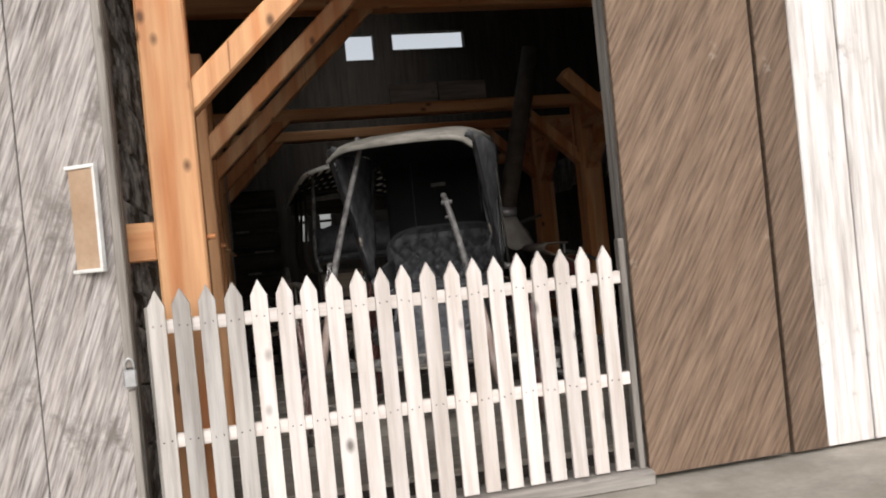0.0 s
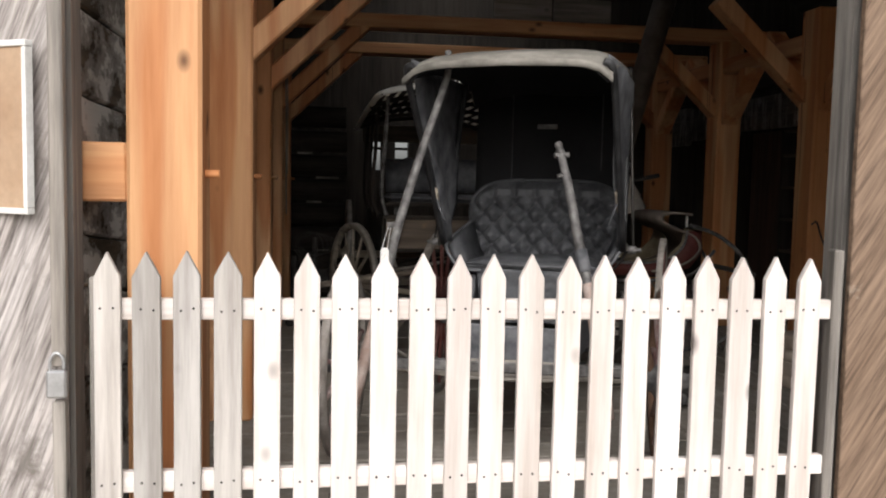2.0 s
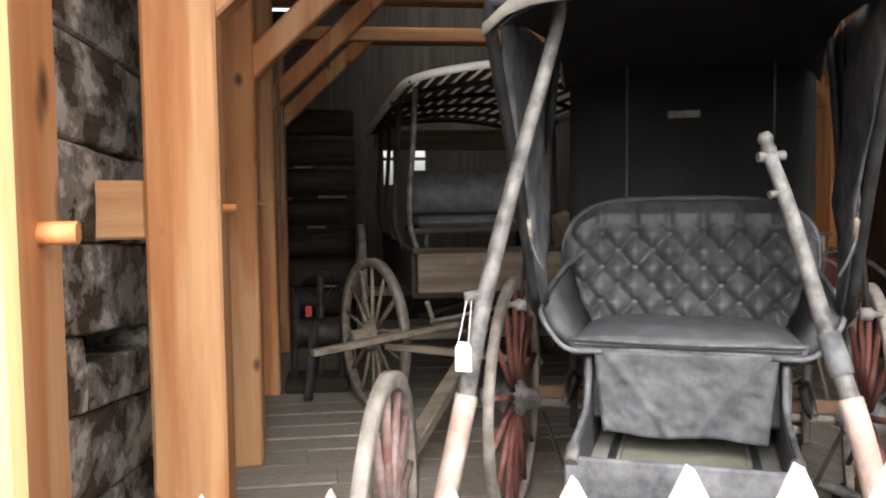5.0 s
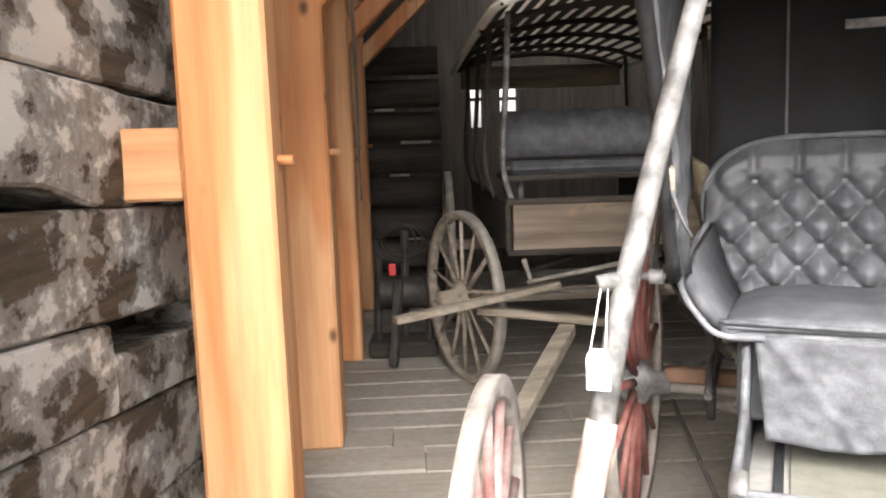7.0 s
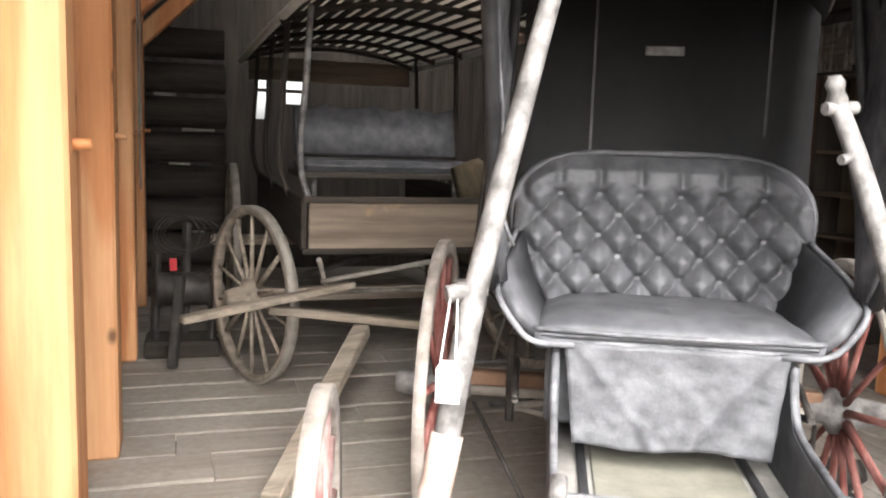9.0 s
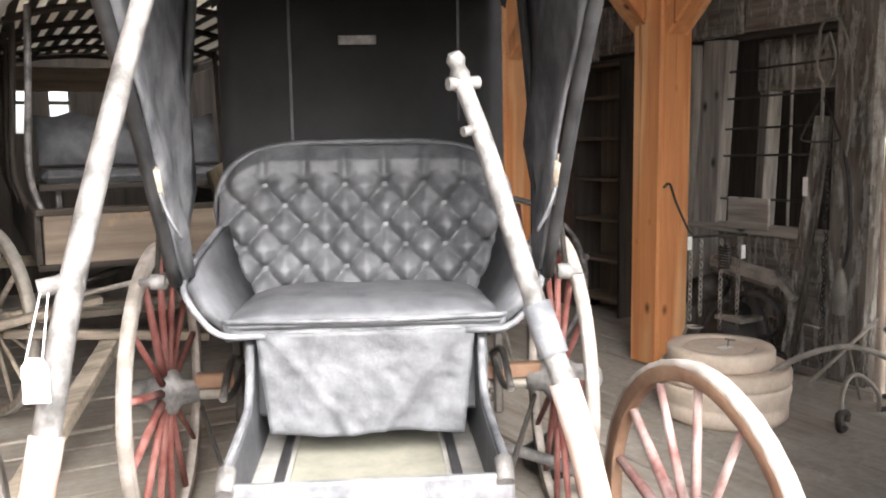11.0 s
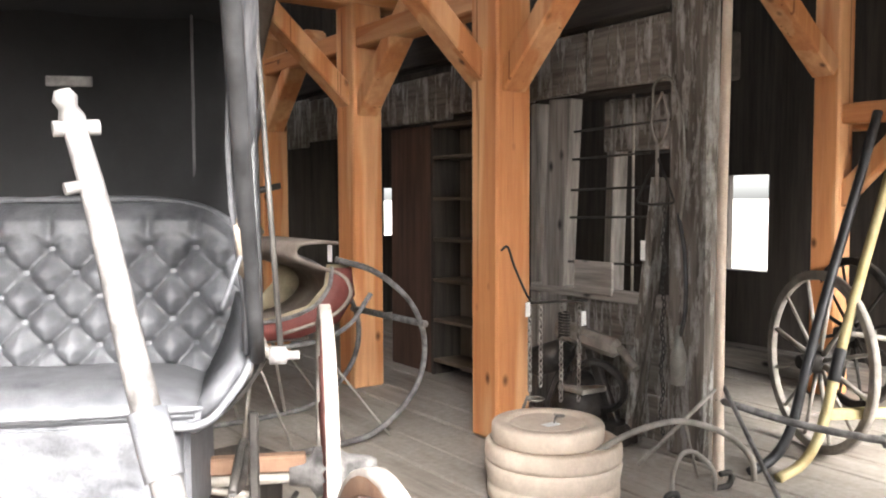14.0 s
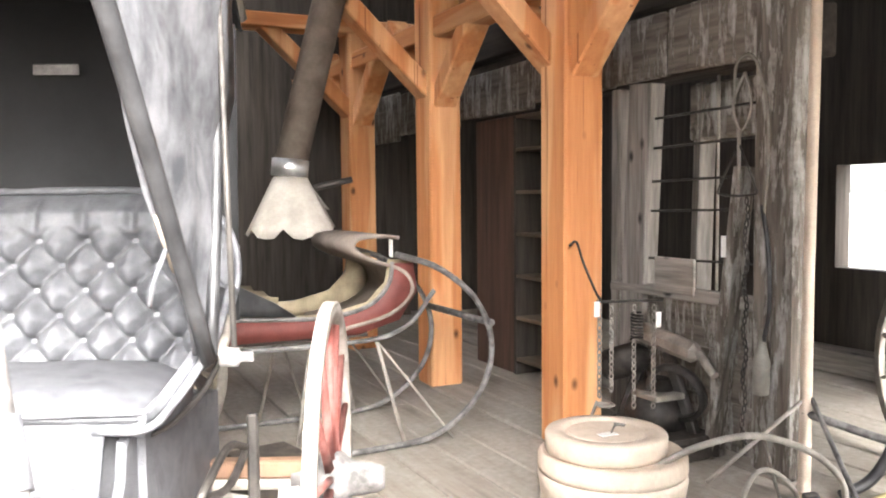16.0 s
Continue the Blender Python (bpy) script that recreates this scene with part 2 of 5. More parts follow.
def beam(bm, p, q, w, h, bev=0.006, twist=0.0):
    """A squared bar from p to q."""
    p, q = Vector(p), Vector(q)
    m = Matrix.Translation(p) @ (q - p).to_track_quat("Z", "Y").to_matrix().to_4x4() @ Matrix.Rotation(twist, 4, "Z")
    t = bmesh.new()
    slab(t, -w / 2, w / 2, -h / 2, h / 2, 0, (q - p).length, bev)
    t.transform(m)
    join(bm, t)
    return bm


def join(bm, other):
    me = bpy.data.meshes.new("tmp")
    other.to_mesh(me), other.free()
    bm.from_mesh(me)
    bpy.data.meshes.remove(me)


def tube(bm, pts, r, n=8, r2=None, flat=1.0):
    """A round bar along points; r to r2 is its taper."""
    pts = [Vector(p) for p in pts]
    r2 = r if r2 is None else r2
    rings, up = [], None
    for k, p in enumerate(pts):
        d = (pts[min(k + 1, len(pts) - 1)] - pts[max(k - 1, 0)]).normalized()
        if up is None:
            up = d.orthogonal().normalized()
        a = (up - d * up.dot(d)).normalized()
        b, up = d.cross(a), a
        rad = r + (r2 - r) * k / max(1, len(pts) - 1)
        rings.append([bm.verts.new(p + rad * (math.cos(t) * a + flat * math.sin(t) * b)) for t in (2 * math.pi * j / n for j in range(n))])
    for s0, s1 in zip(rings, rings[1:]):
        for j in range(n):
            bm.faces.new((s0[j], s0[(j + 1) % n], s1[(j + 1) % n], s1[j])).smooth = True
    bm.faces.new(list(reversed(rings[0]))), bm.faces.new(rings[-1])
    return bm


def bend(pts, n=10):
    """A smooth line through a few points."""
    pts = [Vector(p) for p in pts]
    ext = [2 * pts[0] - pts[1]] + pts + [2 * pts[-1] - pts[-2]]
    out = []
    for k in range(1, len(ext) - 2):
        a, b, c, d = ext[k - 1:k + 3]
        for j in range(n):
            t = j / n
            out.append(0.5 * (2 * b + (c - a) * t + (2 * a - 5 * b + 4 * c - d) * t * t + (3 * b - a - 3 * c + d) * t ** 3))
    return out + [pts[-1]]


def lathe(bm, profile, n=24, m=None):
    """Turned about z: profile is (radius, height) pairs; closes itself at radius 0."""
    rows, start = [], len(bm.verts)
    for r, z in profile:
        rows.append([bm.verts.new((r * math.cos(2 * math.pi * j / n), r * math.sin(2 * math.pi * j / n), z)) for j in range(n)] if r > 1e-6 else [bm.verts.new((0, 0, z))])
    for a, b in zip(rows, rows[1:]):
        for j in range(n):
            k = (j + 1) % n
            if len(a) > 1 and len(b) > 1:
                bm.faces.new((a[j], a[k], b[k], b[j])).smooth = True
            elif len(a) > 1:
                bm.faces.new((a[k], a[j], b[0]))
            elif len(b) > 1:
                bm.faces.new((a[0], b[j], b[k]))
    if m is not None:
        bm.verts.ensure_lookup_table()
        for v in list(bm.verts)[start:]:
            v.co = m @ v.co
    return bm


def sheet(pts_rows, thick=0.012):
    """A curved sheet of some thickness over rows of points."""
    bm = bmesh.new()
    rows = [[bm.verts.new(p) for p in row] for row in pts_rows]
    for a, b in zip(rows, rows[1:]):
        for j in range(len(a) - 1):
            bm.faces.new((a[j], a[j + 1], b[j + 1], b[j])).smooth = True
    bmesh.ops.recalc_face_normals(bm, faces=bm.faces)
    bmesh.ops.solidify(bm, geom=list(bm.faces), thickness=thick)
    return bm


def extrude(outline, axis, a, b, bev=0.0):
    """A flat outline pushed from a to b along an axis."""
    bm = bmesh.new()
    put = {"x": lambda u, v, w: (w, u, v), "y": lambda u, v, w: (u, w, v), "z": lambda u, v, w: (u, v, w)}[axis]
    lo, hi = [[bm.verts.new(put(u, v, w)) for u, v in outline] for w in (a, b)]
    bm.faces.new(lo), bm.faces.new(list(reversed(hi)))
    for k in range(len(lo)):
        j = (k + 1) % len(lo)
        bm.faces.new((lo[k], hi[k], hi[j], lo[j]))
    bmesh.ops.recalc_face_normals(bm, faces=bm.faces)
    if bev:
        bmesh.ops.bevel(bm, geom=list(bm.edges), offset=bev, segments=1, affect="EDGES")
    return bm


def mesh_of(name, bm, material):
    bmesh.ops.recalc_face_normals(bm, faces=bm.faces)
    me = bpy.data.meshes.new(name)
    bm.to_mesh(me), bm.free()
    me.materials.append(material)
    return me


def part(name, bm, material, parent, label=""):
    ob = new(name, mesh_of(name, bm, material))
    ob.parent = parent
    return tagged(ob, label)


def thing(name, label, category, m=None, group="", kind=""):
    ob = new(name)
    ob.empty_display_size = 0.1
    if m is not None:
        ob.matrix_basis = m
    return tagged(ob, label, category, group, kind)


def solid(name, bm, material, label, category, group="", kind="", m=None):
    ob = new(name, mesh_of(name, bm, material))
    if m is not None:
        ob.matrix_basis = m
    return tagged(ob, label, category, group, kind)


FZ = 0.163          # top of the barn floor
EAST, NORTH = 6.95, 12.2

# ---- setting ----
solid("ground", box(-600, 600, -600, 600, -0.3, 0.0, 0), earth, "trodden bare earth yard in front of the barn", "ground", kind="structure")

floor = solid("floor", box(-0.6, 7.0, 4.12, 12.3, 0.0, FZ - 0.035, 0), dark_wood("x"), "wide dusty grey floor planks of the barn", "floor", kind="structure")


def wall_with_holes(name, axis, at0, at1, u0, u1, z0, z1, holes, material, label):
    """A wall across u and z, with rectangular holes (u0, u1, z0, z1)."""
    us = sorted({u0, u1, *({3.2} if axis == "y" else set()), *[h[0] for h in holes], *[h[1] for h in holes]})
    zs = sorted({z0, z1, *[h[2] for h in holes], *[h[3] for h in holes]})
    bm = bmesh.new()
    for ua, ub in zip(us, us[1:]):
        for za, zb in zip(zs, zs[1:]):
            mu, mz = (ua + ub) / 2, (za + zb) / 2
            if not any(h[0] < mu < h[1] and h[2] < mz < h[3] for h in holes):
                if axis == "y":
                    slab(bm, ua, ub, at0, at1, za, zb)
                else:
                    slab(bm, at0, at1, ua, ub, za, zb)
    if axis == "y":
        for v in bm.verts:
            v.co.z = min(v.co.z, 6.58 - 3.3 / 4.2 * abs(v.co.x - 3.2))
    return solid(name, bm, material, label, "wall", kind="structure")


REAR_HOLES = [(1.00, 1.11, 1.60, 1.86), (1.00, 1.11, 1.89, 2.0), (1.29, 1.46, 1.75, 1.86), (1.29, 1.46, 1.89, 2.0), (6.22, 6.42, 1.05, 1.6),
              (2.0, 2.28, 4.83, 5.13), (2.48, 2.78, 4.85, 5.05), (1.9, 2.32, 4.17, 4.55), (2.6, 3.7, 4.3, 4.56), (-0.2, 0.37, 3.40, 3.46)]
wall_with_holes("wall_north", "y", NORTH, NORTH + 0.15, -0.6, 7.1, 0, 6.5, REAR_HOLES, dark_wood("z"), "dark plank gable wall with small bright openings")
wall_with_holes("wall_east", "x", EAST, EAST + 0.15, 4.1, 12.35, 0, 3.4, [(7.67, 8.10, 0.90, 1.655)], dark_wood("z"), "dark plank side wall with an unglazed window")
# second opening, x 4.92 to 6.05, is added out of view to light the right side
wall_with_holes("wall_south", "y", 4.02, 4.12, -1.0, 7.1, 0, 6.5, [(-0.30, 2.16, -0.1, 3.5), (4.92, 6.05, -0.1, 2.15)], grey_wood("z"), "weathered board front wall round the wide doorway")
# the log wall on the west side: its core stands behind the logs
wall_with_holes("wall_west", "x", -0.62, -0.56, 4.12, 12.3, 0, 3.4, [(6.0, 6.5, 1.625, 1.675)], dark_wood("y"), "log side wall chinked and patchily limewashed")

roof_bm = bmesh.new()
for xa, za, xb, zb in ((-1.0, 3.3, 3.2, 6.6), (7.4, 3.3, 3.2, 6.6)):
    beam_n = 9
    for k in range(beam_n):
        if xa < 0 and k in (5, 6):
            # unseen gap added between two purlins to let sky light onto the wagon canopy
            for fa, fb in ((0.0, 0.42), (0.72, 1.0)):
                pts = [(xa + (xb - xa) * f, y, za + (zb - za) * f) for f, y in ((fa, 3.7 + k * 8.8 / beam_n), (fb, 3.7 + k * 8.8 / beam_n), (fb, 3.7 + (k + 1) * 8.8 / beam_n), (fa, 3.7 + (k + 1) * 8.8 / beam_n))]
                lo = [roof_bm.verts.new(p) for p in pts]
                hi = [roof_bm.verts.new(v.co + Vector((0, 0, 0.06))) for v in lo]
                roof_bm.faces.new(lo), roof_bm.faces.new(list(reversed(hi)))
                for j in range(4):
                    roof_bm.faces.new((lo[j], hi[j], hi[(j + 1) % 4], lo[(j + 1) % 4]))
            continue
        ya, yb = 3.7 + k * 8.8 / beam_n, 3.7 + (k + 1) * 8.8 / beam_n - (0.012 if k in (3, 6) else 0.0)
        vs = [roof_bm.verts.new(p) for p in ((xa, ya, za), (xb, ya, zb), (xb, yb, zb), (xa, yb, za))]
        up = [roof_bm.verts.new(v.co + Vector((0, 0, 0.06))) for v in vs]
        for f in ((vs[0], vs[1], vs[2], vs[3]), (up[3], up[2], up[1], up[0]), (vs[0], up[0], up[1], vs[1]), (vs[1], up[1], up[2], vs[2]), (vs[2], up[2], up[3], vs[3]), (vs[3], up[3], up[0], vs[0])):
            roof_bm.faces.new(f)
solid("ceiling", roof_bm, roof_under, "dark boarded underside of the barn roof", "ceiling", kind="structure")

# ---- door leaves beside the opening ----


def door_leaf(name, x0, x1, y, m, mat, label, boards):
    d = thing(name, label, "barn door", m, kind="structure")
    w = (x1 - x0) / boards
    for k in range(boards):
        part("board", box(x0 + k * w + 0.002, x0 + (k + 1) * w - 0.002, y, y + 0.028, 0.03, 3.05, 0.004), mat, d)
    return d


door_left = door_leaf("door_1", -1.5, -0.30, -0.04, pose(0, 3.98, 0), door_grey, "silver-grey weathered barn door leaf, slid open", 3)
door_right = door_leaf("door_2", 2.14, 2.96, -0.05, pose(0, 3.98, 0), door_brown, "brown weathered barn door leaf with diagonal scratches", 1)
part("edge_board", box(-0.335, -0.295, -0.07, -0.03, 0.9, 3.05, 0.005), grey_wood("z"), door_left, "narrow grey batten on the door edge")
part("edge_board", box(-0.335, -0.30, -0.07, -0.03, 0.03, 0.80, 0.005), grey_wood("z"), door_left)
# all but the first board have sun glare put into their colour
for k, (xa, xb) in enumerate(((2.99, 3.2), (3.21, 3.5), (3.51, 3.85), (3.86, 4.4))):
    solid("facing_board", box(xa, xb, 3.95 - 0.01 * (k == 0), 3.985, 0.02, 3.1, 0.006), door_brown if k == 0 else whitened, "vertical facing board beside the door, outer ones coloured sunlit white", "board", "facing boards", "structure")
solid("door_sill", box(-0.28, 2.14, 3.86, 4.12, 0.0, 0.075, 0.01, 0.004), grey_wood("x"), "pale worn timber sill under the picket gate", "sill", kind="structure")

# framed notice board on the grey leaf
sign = thing("notice_board", "tan notice board in a white-edged frame on the door", "sign", pose(-0.47, 3.925, 1.345, 0, 0, -28))
part("panel", box(-0.085, 0.095, 0.0, 0.015, 0.01, 0.46, 0.002), board_tan, sign)
for a in ((-0.10, -0.083, 0.013, 0.457), (0.093, 0.108, 0.013, 0.457), (-0.10, 0.108, -0.005, 0.012), (-0.10, 0.108, 0.458, 0.475)):
    part("frame_strip", box(a[0], a[1], -0.008, 0.02, a[2], a[3], 0.002), white_paint, sign, "white frame strip")

lock = thing("padlock", "small steel padlock hanging on the door hasp", "padlock", pose(-0.315, 3.895, 0.86))
part("lock_body", box(-0.028, 0.028, -0.012, 0.012, -0.045, 0.035, 0.006), steel, lock)
part("shackle", tube(bmesh.new(), bend([(-0.018, 0, 0.03), (-0.018, 0, 0.065), (0, 0, 0.085), (0.018, 0, 0.065), (0.018, 0, 0.03)], 4), 0.005, 6), steel, lock)

# ---- picket gate ----
gate = thing("picket_fence", "pale unpainted picket fence gate across the barn doorway", "fence", pose(0, 3.93, 0))
for z in (1.065, 0.545):
    part("rail", box(-0.22, 2.11, 0.012, 0.045, z - 0.034, z + 0.03, 0.004), picket_wood("x"), gate)
part("end_post", box(-0.235, -0.205, 0.0, 0.05, 0.02, 1.16, 0.005), grey_wood("z"), gate, "thin weathered end post")
part("end_post", box(2.085, 2.12, 0.0, 0.05, 0.06, 1.26, 0.005), grey_wood("z"), gate)
PITCH = 0.1146
for k in range(20):
    xc = -0.183 + k * PITCH + random.uniform(-0.003, 0.003)
    if k == 10:
        xc -= 0.004
    hw, top = 0.0385 + random.uniform(-0.002, 0.002), 1.235 + random.uniform(-0.006, 0.006)
    lean = random.uniform(-0.004, 0.004)
    o = [(xc - hw, 0.085), (xc + hw, 0.085), (xc + hw + lean, top - 0.075), (xc + lean, top), (xc - hw + lean, top - 0.075)]
    pk = part("picket", extrude(o, "y", -0.012, 0.010, 0.002), picket_wood("z") if k > 3 else wood("greyed_picket_wood", (0.60, 0.57, 0.54), (0.36, 0.33, 0.31), "z", 0.85, 26, knots=0.9), gate)
    for z in (1.065, 0.545):
        for dx in (-0.018, 0.018):
            part("nail", lathe(bmesh.new(), [(0.0, -0.0145), (0.004, -0.0135), (0.004, -0.0115)], 6, pose(xc + dx, 0, z + random.uniform(-0.006, 0.006)) @ Matrix.Rotation(radians(-90), 4, "X") @ Matrix.Translation((0, 0, 0.0))), dark_iron, pk)

# ---- new timber frame ----


def timber_post(x0, y0, label, top=2.84, w=0.232, deep=0.232):
    p = solid("timber_post", box(x0, x0 + w, y0, y0 + min(w, deep), FZ, top, 0.012, 0.003), pine("z"), label, "post", "timber frame posts")
    return p


def brace(p, q, axis="z", w=0.16):
    return solid("timber_brace", beam(bmesh.new(), p, q, w, 0.12, 0.01), pine("z"), "diagonal new pine brace of the timber frame", "brace", "timber braces")


LEFT_Y = (4.13, 5.92, 7.36, 8.87, 10.4)
for k, y in enumerate(LEFT_Y):
    timber_post(-0.175, y, "square orange pine post with knots and checks", 2.80, deep=0.17 if k == 0 else 0.232)
    solid("girt", box(-0.56, -0.178, y + 0.03, y + 0.20, 1.37, 1.56, 0.008, 0.003), pine("x"), "short pine girt pegged between post and log wall", "beam", "girts")
    solid("peg", tube(bmesh.new(), [(0.05, y + 0.08, 1.465), (0.10, y + 0.08, 1.465)], 0.014, 8), pine("x"), "wooden peg driven through the post", "peg", "pegs")
    if k > 2:
        solid("tie_beam", box(-0.4, 4.6, y + 0.01, y + 0.22, 2.79, 2.91, 0.012), pine("x"), "long pine tie beam across the barn", "beam", "tie beams")
    if k > 2:
        brace((-0.02, y + 0.11, 2.08), (0.78, y + 0.11, 2.85))
    else:
        solid("tie_beam", box(-0.3, 4.6, y + 0.01, y + 0.22, 3.5, 3.68, 0.012), pine("x"), "high pine tie beam across the barn", "beam", "tie beams")
        brace((-0.02, y + 0.11, 2.08), (1.5, y + 0.11, 3.55))
    if k > 1:
        brace((4.12, y + 0.11, 2.08), (3.3, y + 0.11, 2.85))
RIGHT_Y = (7.27, 8.85, 10.42)
for y in RIGHT_Y:
    timber_post(4.0, y, "square orange pine post with diagonal braces", 2.80)
    brace((4.115, y + 0.04, 2.08), (4.115, y - 0.62, 2.72))
    brace((4.115, y + 0.19, 2.08), (4.115, y + 0.85, 2.72))
solid("plate_beam", box(4.03, 4.20, 7.52, 12.2, 2.50, 2.64, 0.012), pine("y"), "pale pine plate running along the posts", "beam")
for k in range(2):
    solid("loft_board", box(1.9 + k * 0.55, 2.43 + k * 0.55, 8.95, 8.98, 2.908, 3.13, 0.006, 0.001), grey_wood("x"), "pale weathered board lying above the tie beam", "board", "loft boards")
timber_post(6.44, 6.82, "square orange pine post near the side wall", 3.2, 0.18)
solid("side_girt", box(6.622, 6.95, 6.86, 7.0, 1.93, 2.07, 0.01), pine("x"), "pine girt from post to side wall", "beam")
solid("side_girt", box(6.47, 6.60, 5.6, 6.82, 1.95, 2.08, 0.01), pine("y"), "pine girt running forward from the post", "beam")
brace((6.54, 6.86, 1.45), (6.54, 6.35, 1.98), w=0.1)
brace((6.44, 6.91, 2.3), (5.7, 6.91, 2.85))

# ---- wheels ----


def wheel(parent, m, R, spokes, felloe, tyre, spoke_mat, hub_mat, wide=0.03, hub_r=0.075):
    """A spoked carriage wheel about its own x axis: rim > tyre, hub > cap, spokes."""
    w = thing("wheel", "", "")
    for key in list(w.keys()):
        del w[key]
    w.parent, w.matrix_basis = parent, m
    turn = Matrix.Rotation(radians(90), 4, "Y")
    n = 40
    part("felloe", lathe(bmesh.new(), [(R - 0.045, -wide * 0.5), (R - 0.012, -wide * 0.6), (R - 0.006, 0), (R - 0.012, wide * 0.6), (R - 0.045, wide * 0.5), (R - 0.05, 0), (R - 0.045, -wide * 0.5)], n, turn), felloe, w)
    part("tyre", lathe(bmesh.new(), [(R - 0.012, -wide * 0.6), (R, -wide * 0.55), (R, wide * 0.55), (R - 0.012, wide * 0.6), (R - 0.012, -wide * 0.6)], n, turn), tyre, w, "scuffed iron tyre")
    part("hub", lathe(bmesh.new(), [(0, -0.11), (0.035, -0.11), (0.045, -0.05), (hub_r, -0.03), (hub_r, 0.03), (0.05, 0.06), (0.04, 0.13), (0.03, 0.15), (0, 0.15)], 16, turn), hub_mat, w)
    for k in range(spokes):
        a = 2 * math.pi * (k + 0.5) / spokes
        d = Vector((0, math.cos(a), math.sin(a)))
        part("spoke", tube(bmesh.new(), [d * (hub_r - 0.01), d * (hub_r + 0.12), d * (R - 0.04)], 0.017, 6, 0.012, 0.75), spoke_mat, w)
    return w


def strap_line(bm, pts, r=0.008):
    return tube(bm, bend(pts, 5), r, 6)


# ---- black buggy with raised shafts ----
buggy = thing("buggy", "black horse buggy with tufted leather seat, raised shafts and red wheels", "carriage", pose(1.489, 5.653, FZ, 0, 0, -24.4))
part("floor_pan", box(-0.285, 0.285, -0.44, 0.74, 0.48, 0.505, 0.004), plain("pale_floor_paint", (0.17, 0.165, 0.155), (0.30, 0.285, 0.265), 7, 0.75), buggy, "dusty pale floor boards")
part("floor_mat", box(-0.19, 0.19, -0.40, 0.3, 0.505, 0.513, 0.003), plain("faded_green_mat", (0.11, 0.11, 0.088), (0.20, 0.19, 0.155), 5, 0.85), buggy, "faded greenish floor mat")
for sx in (-1, 1):
    part("mat_strip", box(sx * 0.215 - 0.012, sx * 0.215 + 0.012, -0.42, 0.3, 0.505, 0.518, 0.003), black_shaft, buggy)
    side = part("side_panel", extrude([(-0.46, 0.46), (0.75, 0.46), (0.75, 0.74), (0.3, 0.80), (0.04, 0.83), (-0.015, 0.80), (-0.03, 0.73), (-0.08, 0.665), (-0.18, 0.645), (-0.46, 0.625)], "x", sx * 0.295 - 0.011, sx * 0.295 + 0.011, 0.004), leather, buggy)
    part("edge_strip", tube(bmesh.new(), bend([(sx * 0.295, y, z) for y, z in ((-0.01, 0.81), (-0.022, 0.73), (-0.078, 0.672), (-0.18, 0.652), (-0.46, 0.632))], 4), 0.010, 6), canvas_grey, side, "scuffed grey panel edge")
    part("toe_clip", tube(bmesh.new(), [(sx * 0.285, -0.485, 0.615), (sx * 0.285, -0.44, 0.65)], 0.020, 8), pale_shaft, buggy)
part("toe_board", box(-0.305, 0.305, -0.48, -0.458, 0.40, 0.63, 0.006), canvas_grey, buggy, "dusty grey toe board")
part("back_panel", box(-0.30, 0.30, 0.73, 0.755, 0.46, 0.74, 0.004), leather, buggy)
part("seat_box", box(-0.32, 0.32, 0.05, 0.44, 0.60, 0.83, 0.01), leather, buggy)
part("seat_rail", box(-0.35, 0.35, -0.035, 0.05, 0.828, 0.852, 0.008), canvas_grey, buggy, "dusty rolled front rail")
# seat apron: a creased leather sheet hanging from the cushion
rows = []
for a in range(25):
    f = a / 24
    row = []
    for j in range(49):
        u = j / 48 * 2 - 1
        crease = 0.010 * abs(noise.noise((u * 3.1 + f * 2.3, f * 2.2 - u * 1.3, 3.1))) + 0.006 * abs(noise.noise((u * 6 - f * 7, f * 5 + u * 3, 8.7)))
        fold = 0.007 * math.exp(-((abs(u) - 0.15 - 0.75 * (1 - f)) / 0.05) ** 2)
        row.append((u * (0.275 - 0.03 * f), -0.045 - 0.012 * f + crease * 1.3 - fold, 0.842 - 0.262 * f + 0.006 * math.sin(5 * u) * f))
    rows.append(row)
part("seat_apron", sheet(rows, 0.006), leather, buggy, "creased black leather apron")

# cushion: a rounded pad with shallow dimples
rows = []
for j in range(17):
    v = j / 16
    row = []
    for k in range(29):
        u = k / 28
        e = (1 - abs(2 * u - 1) ** 6) * (1 - abs(2 * v - 1) ** 5)
        half = 0.355 - 0.02 * v
        z = 0.872 + 0.04 * e
        for du, dv in ((0.25, 0.35), (0.5, 0.3), (0.75, 0.35), (0.35, 0.65), (0.65, 0.65)):
            z -= 0.014 * math.exp(-((u - du) ** 2 + (v - dv) ** 2) / 0.0011)
        row.append(((2 * u - 1) * half, -0.04 + 0.46 * v, z + 0.004 * noise.noise((u * 5, v * 5, 1))))
    rows.append(row)
cushion = part("seat_cushion", sheet(rows, 0.05), leather, buggy)
part("piping", tube(bmesh.new(), bend([(-0.352, 0.0, 0.872), (-0.35, -0.035, 0.875), (-0.29, -0.047, 0.876), (0.0, -0.05, 0.872), (0.29, -0.047, 0.876), (0.35, -0.035, 0.875), (0.352, 0.0, 0.872)], 4), 0.007, 6), canvas_grey, cushion, "worn grey piping")
part("cushion_front", box(-0.345, 0.345, -0.043, 0.06, 0.852, 0.872, 0.008), leather, cushion)


